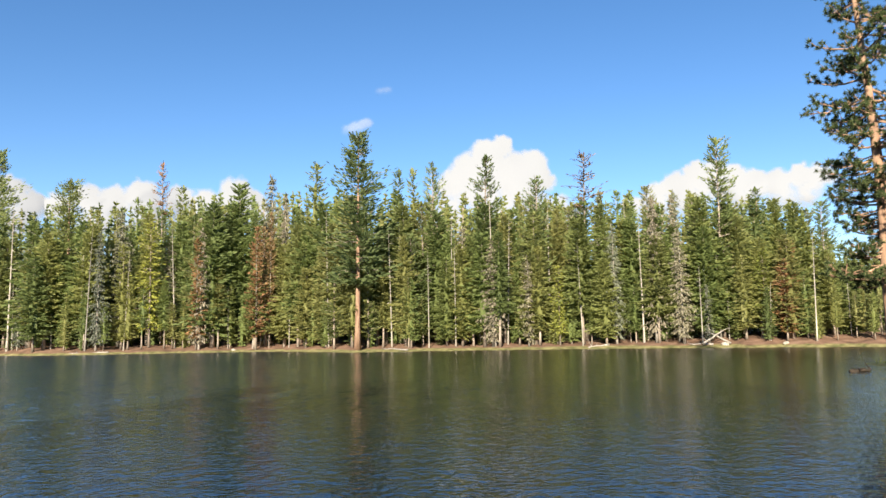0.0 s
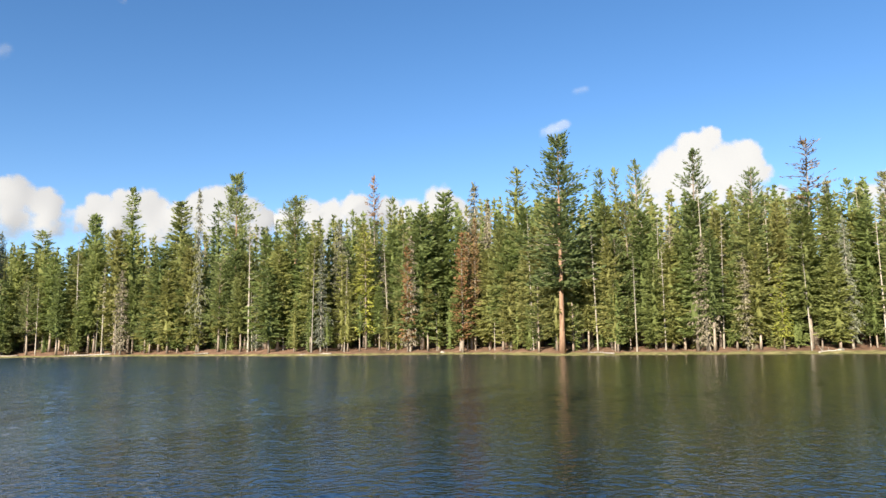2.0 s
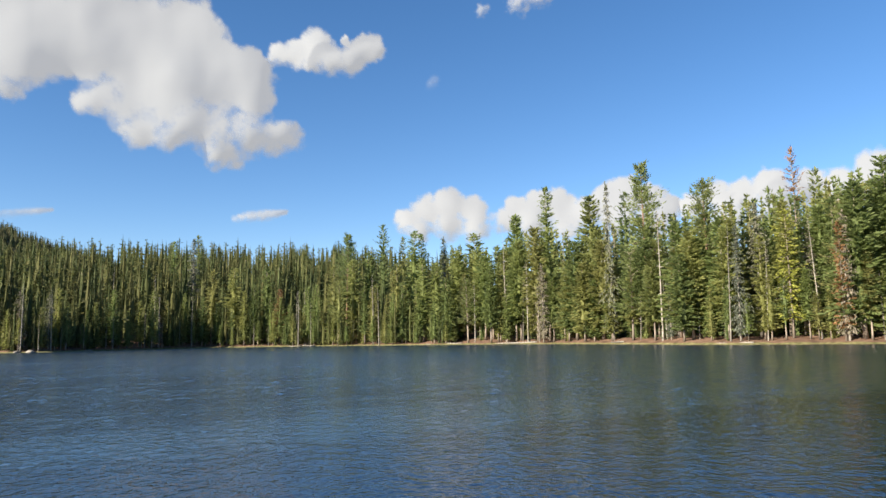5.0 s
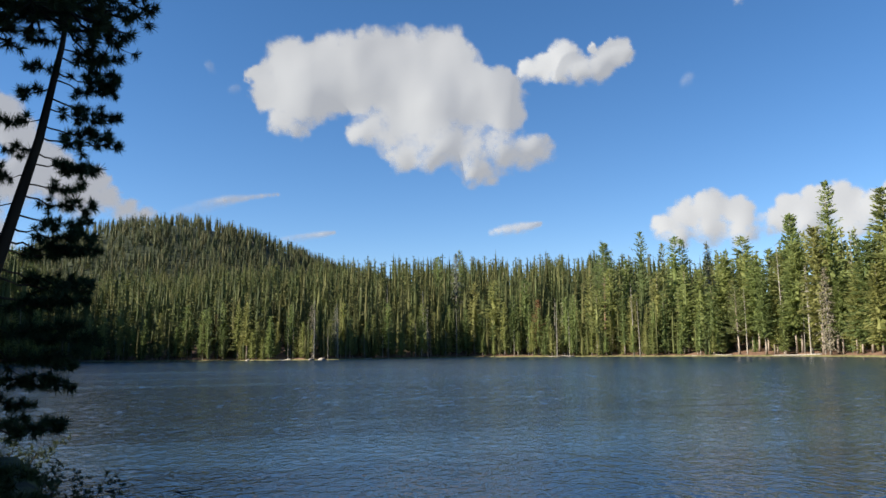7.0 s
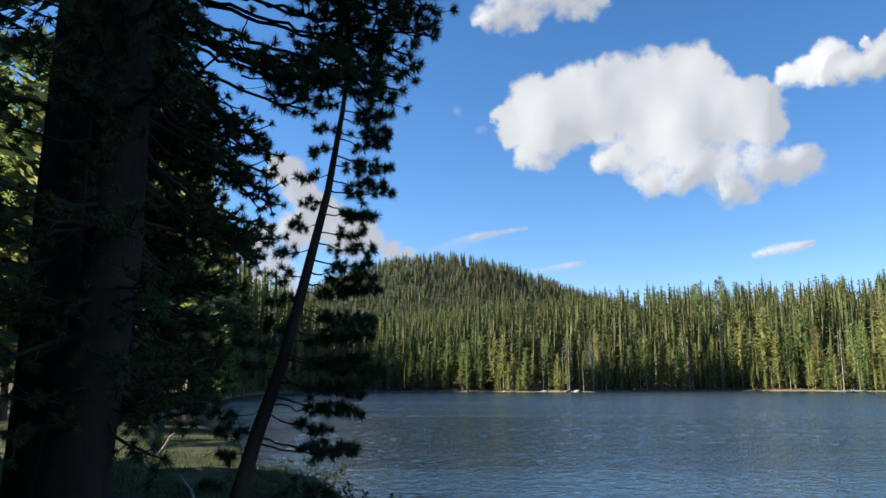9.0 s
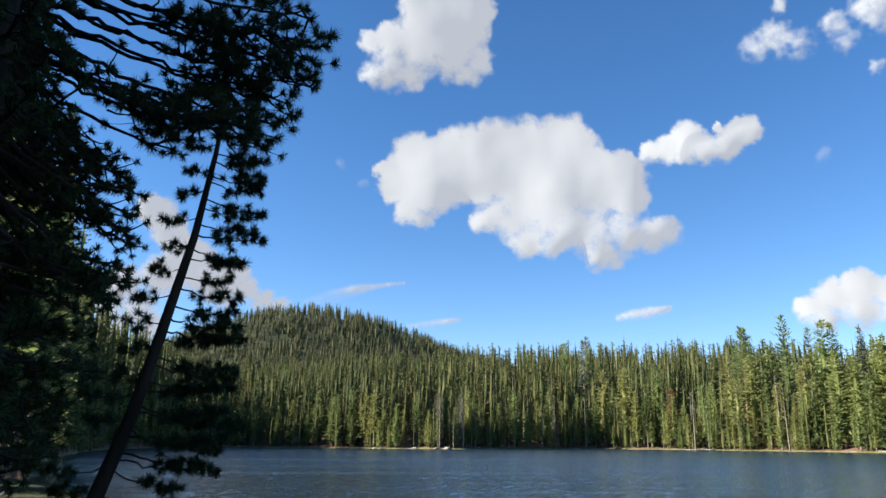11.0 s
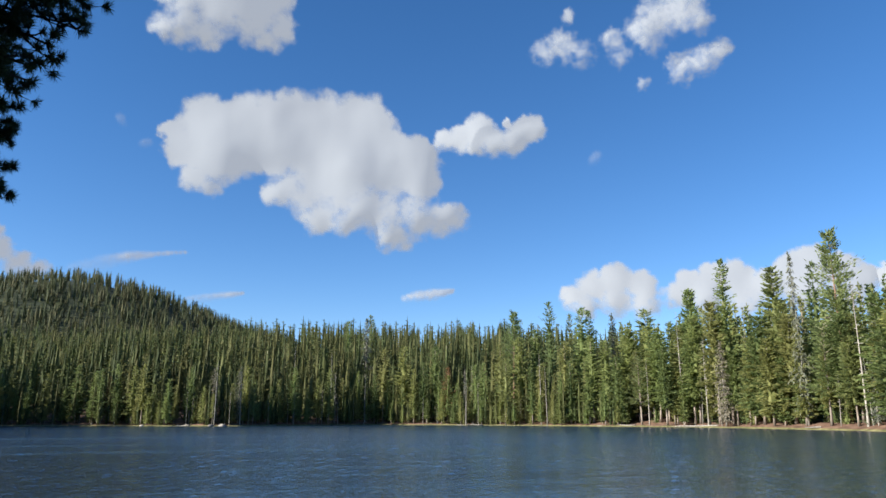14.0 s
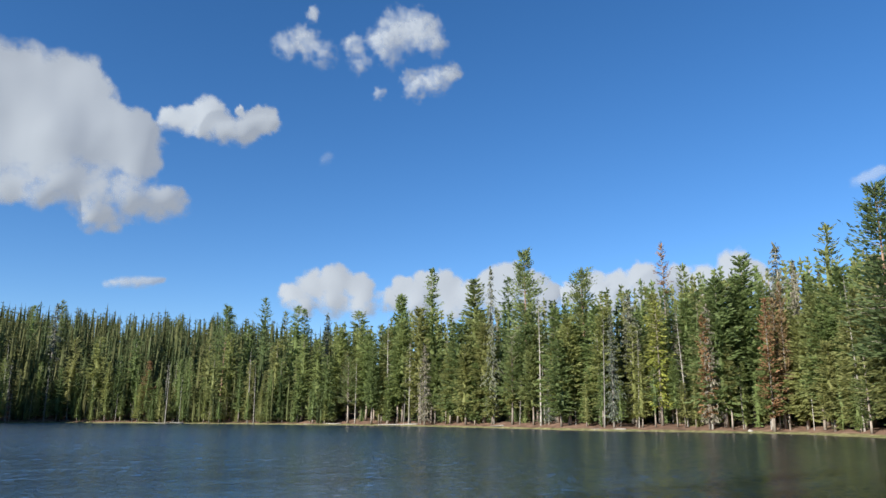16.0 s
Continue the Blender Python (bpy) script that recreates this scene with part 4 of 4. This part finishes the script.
# young pine leaning out over the water: short boughs in separate layers
rng = np.random.default_rng(21)
lean = [polar(102.8, -13.5, 8.8), polar(101.6, -9.5, 8.75), polar(100.1, -3.8, 8.7), polar(98.4, 1.5, 8.7), polar(97.0, 7.4, 8.7), polar(95.3, 14.7, 8.7), polar(94.26, 21.0, 8.7), polar(93.5, 27.5, 8.7)]
REACH = ((0.0, 1.35), (0.3, 1.3), (0.5, 1.05), (0.7, 0.78), (1.0, 0.5))
boughs_out = []
for i in range(66):
    s = 0.1 + 0.88 * (i + rng.uniform(-0.3, 0.3)) / 65
    q = s * (len(lean) - 1)
    j = min(int(q), len(lean) - 2)
    root = lean[j] + (lean[j + 1] - lean[j]) * (q - j)
    water = i % 3 != 0
    # the lowest boughs are half bare and hang
    if s < 0.4 and i % 5 == 1:
        continue
    ln = along_line(s, REACH) * rng.uniform(0.65, 1.1) * (0.92 if water else 0.42)
    out = np.array([rng.uniform(-0.6, 0.45), 1 if water else -1, rng.uniform(-0.3, 0.05) - 0.9 * max(0, 0.4 - s)])
    boughs_out.append((root, root + out / np.linalg.norm(out) * ln, 0.07 * ln, 0.3 if s > 0.4 else 0.5))
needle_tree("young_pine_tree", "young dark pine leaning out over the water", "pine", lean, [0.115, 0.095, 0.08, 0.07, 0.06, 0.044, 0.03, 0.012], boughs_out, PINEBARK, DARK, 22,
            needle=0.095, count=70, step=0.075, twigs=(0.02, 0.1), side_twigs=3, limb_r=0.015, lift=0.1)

# large tree at the water's edge with a thick dark trunk, its boughs reaching over the bank
rng = np.random.default_rng(31)
tall = [place(110.8, 7.0, 0.2), place(110.4, 7.0) + Vector((0, 0, 1.0)), place(109.2, 7.0) + Vector((0, 0, 2.6)), place(109.4, 7.0) + Vector((0, 0, 6)), place(110.2, 7.0) + Vector((0, 0, 13))]
tall = [np.array(p[:]) for p in tall]
FRINGE = ((-3, 104.5), (-0.9, 102.2), (0.5, 102.4), (2.6, 101.2), (4.1, 98.6), (5.0, 99.8), (5.8, 101.6), (8.2, 101.4), (10.7, 98.6), (11.8, 98.0), (17.5, 99.4), (21.3, 102.2), (23.4, 104.2), (29.8, 105), (45, 104))
boughs_out = []
for i in range(210):
    up = rng.uniform(-2.5, 40)
    r = rng.uniform(7.0, 9.0)
    end = polar(along_line(up, FRINGE) + 1.1 + 9 * rng.uniform() ** 1.6, up, r)
    z = min(12.5, max(1.5, end[2] + rng.uniform(0.0, 0.7)))
    root = np.array([tall[2][0], tall[2][1], z])
    boughs_out.append((root, end, 0.12, 0.35))
for i in range(60):
    z = rng.uniform(1.9, 7.5)
    boughs_out.append((np.array([tall[2][0], tall[2][1], z]), np.array([tall[2][0], tall[2][1], z]) + np.array([rng.uniform(0.5, 1.5), rng.uniform(-0.9, 1.1), rng.uniform(-0.4, 0.1)]), 0.1, 0.3))
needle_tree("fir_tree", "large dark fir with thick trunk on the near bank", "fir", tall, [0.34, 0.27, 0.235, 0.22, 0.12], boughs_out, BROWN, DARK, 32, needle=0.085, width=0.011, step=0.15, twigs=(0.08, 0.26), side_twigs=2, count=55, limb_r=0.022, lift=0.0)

# low brush along the edge of the near bank
rng = np.random.default_rng(61)
for a, r in ((92.3, 10.4), (92.9, 11.8), (93.5, 13.2), (94.1, 14.8), (94.9, 16.6), (96.4, 17.8)):
    foot = np.array(place(a, r)[:])
    crest = foot + np.array([rng.uniform(-0.1, 0.1), rng.uniform(0.05, 0.3), rng.uniform(0.3, 0.5)])
    boughs_out = []
    for _ in range(11):
        s, turn = rng.uniform(0.05, 1.0), rng.uniform(0, 6.28)
        root = foot + (crest - foot) * s
        boughs_out.append((root, root + np.array([math.cos(turn), math.sin(turn), rng.uniform(-0.05, 0.6)]) * rng.uniform(0.3, 0.7), 0.04, rng.uniform(0.25, 0.7)))
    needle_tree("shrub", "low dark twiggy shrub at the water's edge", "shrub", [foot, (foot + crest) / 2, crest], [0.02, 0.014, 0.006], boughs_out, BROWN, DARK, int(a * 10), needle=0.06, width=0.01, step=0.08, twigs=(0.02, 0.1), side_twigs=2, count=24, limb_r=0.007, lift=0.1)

# high pine whose long limbs hang over the young one
rng = np.random.default_rng(41)
high = [np.array(place(113.0, 9.0, 0.2)[:]), np.array(place(112.8, 9.0)[:]) + np.array([0, 0, 5]), np.array(place(112.5, 9.0)[:]) + np.array([0, 0, 14])]
boughs_out = []
for a, up in ((87.2, 26.6), (86.9, 29.5), (87.6, 31.5), (88.6, 28.2), (89.0, 25.2), (90.2, 23.6), (91.6, 23.0), (92.6, 22.4), (94.4, 22.8), (96.0, 23.0), (97.6, 20.9), (98.8, 23.0), (100.4, 24.2), (89.0, 33.0), (91.0, 35.0), (94.0, 34.5), (97.5, 33.5), (93.2, 27.5), (92.0, 30.0), (95.0, 29.5), (90.5, 28.5), (91.5, 26.0)):
    end = polar(a, up, rng.uniform(6.0, 7.3))
    root = high[1] + np.array([0, 0, 1.2 + 0.12 * (up - 22)])
    boughs_out.append((root, end, 0.25, 0.74 if a < 97 else 0.85))
    for _ in range(4 if a < 97 else 2):
        s = rng.uniform(0.7, 0.97)
        at = root + (end - root) * s
        boughs_out.append((at, at + np.array([rng.uniform(-0.35, 0.35), rng.uniform(0.05, 0.4), rng.uniform(-0.3, 0.2)]), 0.05, 0.4))
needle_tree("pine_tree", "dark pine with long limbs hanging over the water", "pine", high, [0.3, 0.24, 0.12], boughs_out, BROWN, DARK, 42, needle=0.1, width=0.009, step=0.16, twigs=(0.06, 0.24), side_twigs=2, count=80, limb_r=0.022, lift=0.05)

# pine on the grassy point, leaning over the water, its needles in tufts along ragged boughs
rng = np.random.default_rng(51)


def by_eye(az, up, r):
    """As polar, from where the camera faces the point."""
    return np.array([-r * math.sin(radians(az)), 0.39 + r * math.cos(radians(az)), EYE + r * math.tan(radians(up))])


point_line = [by_eye(-31.6, -2.4, 45), by_eye(-31.58, 2.9, 45), by_eye(-31.64, 7.1, 45), by_eye(-31.6, 10.5, 45), by_eye(-31.43, 15.0, 45), by_eye(-31.0, 21.7, 45), by_eye(-30.7, 30.0, 45)]
boughs_out = []
for i in range(185):
    q = 1.0 + 4.95 * (i + rng.uniform()) / 185
    j = min(int(q), 5)
    root = point_line[j] + (point_line[j + 1] - point_line[j]) * (q - j)
    a = rng.uniform(0, 6.283)
    ln = along_line(q, ((1.0, 2.5), (2.0, 1.8), (3.0, 2.3), (4.0, 3.0), (5.0, 1.8), (6.0, 0.9))) * rng.uniform(0.55, 1.15)
    boughs_out.append((root, root + np.array([math.cos(a), math.sin(a), rng.uniform(-0.25, 0.3)]) * ln, 0.12 * ln, 0.3))
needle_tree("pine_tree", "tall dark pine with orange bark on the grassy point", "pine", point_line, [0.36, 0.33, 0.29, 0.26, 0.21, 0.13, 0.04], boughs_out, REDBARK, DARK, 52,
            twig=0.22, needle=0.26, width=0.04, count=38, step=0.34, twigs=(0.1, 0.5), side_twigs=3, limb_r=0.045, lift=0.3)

# shaded trees along the bank towards the far end
for a, r, h, kind in ((109.5, 26, 15, "open"), (107.6, 33, 15, "fir"), (108.4, 41, 17, "spire"), (106.4, 50, 16, "open"), (107.3, 58, 18, "fir"), (105.4, 66, 17, "open"),
                      (110.5, 31, 16, "fir"), (112.5, 28, 16, "open"), (109.2, 50, 18, "fir"), (106.6, 80, 19, "open"), (104.6, 90, 20, "fir"), (105.3, 110, 20, "open"), (103.3, 118, 20, "fir"), (104.2, 140, 21, "spire"), (102.2, 160, 21, "open"), (102.9, 182, 22, "fir"),
                      (114.4, 34, 16, "fir"), (116, 33, 16, "fir"), (113.4, 38, 17, "fir"), (115.4, 46, 18, "spire"), (117.4, 48, 18, "fir"), (119.2, 36, 17, "fir"), (116.8, 60, 19, "fir"), (118.6, 62, 19, "fir")):
    name, label, category = WORDS[kind]
    ph, reach, parts = pick.choice(PATTERNS[kind])
    thing = new(name)
    thing.matrix_basis = Matrix.Translation(place(a, r)) @ pose(0, 0, 0, 0, 0, pick.uniform(0, 360)) @ Matrix.Diagonal((h / ph, h / ph, h / ph, 1))
    for part_name, me in parts:
        ob = new(part_name, me)
        ob.parent = thing
        if "limb" in part_name or "crown" in part_name or "top" in part_name:
            ob["kind"] = "stuff"
    tagged(thing, label, category, "trees along the lake shore")


# ---- small things ----
def log(name, label, a, b, r, mat, stubs=0, seed=0):
    """A fallen trunk from a to b, with the stubs of limbs."""
    rng = np.random.default_rng(seed)
    a, b = np.array(a[:]), np.array(b[:])
    n = 6
    pts = [(b - a) * i / (n - 1) + (rng.normal(0, r * 0.3, 3) if 0 < i < n - 1 else 0) for i in range(n)]
    thing = new(name, mesh_of(name, *tube(pts, np.linspace(r, r * 0.5, n), 8), mat, True))
    thing.location = Vector(a)
    if stubs:
        roots = np.array([pts[rng.integers(1, n)] for _ in range(stubs)])
        ends = roots + rng.normal(0, 1, (stubs, 3)) * (np.array([0.5, 0.5, 0.3]) * min(1, 5 * r)) + np.array([0, 0, 0.3]) * min(1, 5 * r)
        stub = new("limb_stub", mesh_of("limb_stub", *sticks(rng, roots, ends, r * 0.3), mat))
        stub.parent = thing
        stub["kind"] = "stuff"
    tagged(thing, label, "log")


for a1, a2, b1, b2, r in ((39.5, 42.5, 4.5, 1.0, 0.2), (45.2, 48.0, 1.6, 0.9, 0.16), (56.5, 58.4, 1.0, 0.4, 0.18), (-12.8, -11.3, 2.8, 0.8, 0.2), (24.0, 26.6, 1.4, 1.0, 0.14), (2.5, 4.5, 1.2, 1.8, 0.12),
                          (-20.2, -18.6, 1.6, 2.2, 0.15), (72.0, 74.5, 0.4, 0.2, 0.2), (78.0, 79.0, 0.5, 0.3, 0.22), (91.0, 93.0, 1.2, 0.8, 0.2), (33.0, 34.0, 2.2, 1.4, 0.14)):
    p, q = place(a1, shore(a1) + b1, -r * 0.6), place(a2, shore(a2) + b2, -r * 0.6)
    log("fallen_log", "pale bleached log lying on the shore", p, q, r, SILVER, 4, int(a1 * 10) % 97)
for a1, a2, z1, z2 in ((-21.4, -19.9, 0.1, 1.5), (-19.5, -21.0, 0.1, 1.7)):
    p, q = place(a1, shore(a1) + 2.0, -z1), place(a2, shore(a2) + 3.4, -z2)
    log("fallen_log", "pale bleached log propped across another on the shore", p, q, 0.14, SILVER, 2, int(-a1 * 7))
log("sunken_log", "dark log lying in the shallow water", (20.2, 37.0, 0.0), (21.4, 37.3, 0.12), 0.14, BROWN, 4, 5)
# dead limbs on the near bank and twigs in the shallows
log("dead_branch", "bare dead branch lying on the near bank", place(102.3, 10.3, -0.04), place(104.4, 14.0, -0.15), 0.035, BARK, 4, 8)
log("dead_branch", "broken pale stick standing in the grass", place(106.4, 19.4, 0.05), polar(105.6, -3.3, 19.2), 0.04, BARK, 3, 9)
log("dead_branch", "thin leaning stick at the water's edge", place(103.6, 18.7, 0.05), polar(102.1, -4.2, 19.6), 0.025, SILVER, 0, 10)
for i, (a, r) in enumerate(((90.2, 12.6), (90.5, 14), (88.2, 12.2), (86.5, 13.5), (84.6, 12.3), (91.0, 11.4), (89.6, 11.8))):
    p = Vector((-r * math.sin(radians(a)), r * math.cos(radians(a)), -0.05))
    log("sunken_branch", "thin dark twigs rising from the shallow water", p, p + Vector((0.25 + 0.1 * i, 0.6, 0.12 + 0.03 * (i % 3))), 0.014, BROWN, 7, 60 + i)


def tussocks(name, label, count, seed, area, tall):
    rng = np.random.default_rng(seed)
    blades = []
    while len(blades) < count:
        a, r = rng.uniform(*area[0]), rng.uniform(*area[1])
        p = np.array(place(a, r, 0.02)[:])
        if p[2] < 0.02 or noise.noise((p[0] * 0.5, p[1] * 0.5, 1)) < -0.15:
            continue
        h = tall * rng.uniform(0.4, 1.2)
        d = rng.normal(0, 0.3, 3) * h
        w = unit(rng.normal(0, 1, 3)[None])[0] * np.array([1, 1, 0]) * tall * 0.035
        blades.append([p - w, p + w, p + np.array([d[0], d[1], h])])
    k = np.array(blades)
    tagged(new(name, mesh_of(name, k.reshape(-1, 3), np.arange(len(k) * 3).reshape(-1, 3), GRASS)), label, "grass", kind="stuff")


tussocks("bank_grass", "green sedge and grass on the near bank", 30000, 3, ((90, 116), (6, 36)), 0.16)
tussocks("point_grass", "tall sedge on the small point", 1500, 4, ((-38, -29.5), (38, 52)), 0.5)


def boulder(az, back, size, seed):
    b = bmesh.new()
    bmesh.ops.create_icosphere(b, subdivisions=3, radius=size)
    for v in b.verts:
        v.co *= 1 + 0.35 * noise.noise(v.co / size + Vector((seed, 0, 0)))
        v.co.z *= 0.55
    me = bpy.data.meshes.new("boulder")
    b.to_mesh(me)
    b.free()
    me.materials.append(SILVER)
    ob = new("boulder", me)
    ob.location = place(az, shore(az) + back, 0)
    tagged(ob, "pale grey boulder at the water's edge", "boulder")


for a, bk, s, k in ((75.8, 0.6, 1.1, 1), (76.6, 0.8, 0.7, 2), (81.2, 0.8, 0.6, 3), (-21.0, 2.0, 0.5, 4), (-25.0, 1.8, 0.4, 5), (15.5, 2.4, 0.4, 6)):
    boulder(a, bk, s, k)
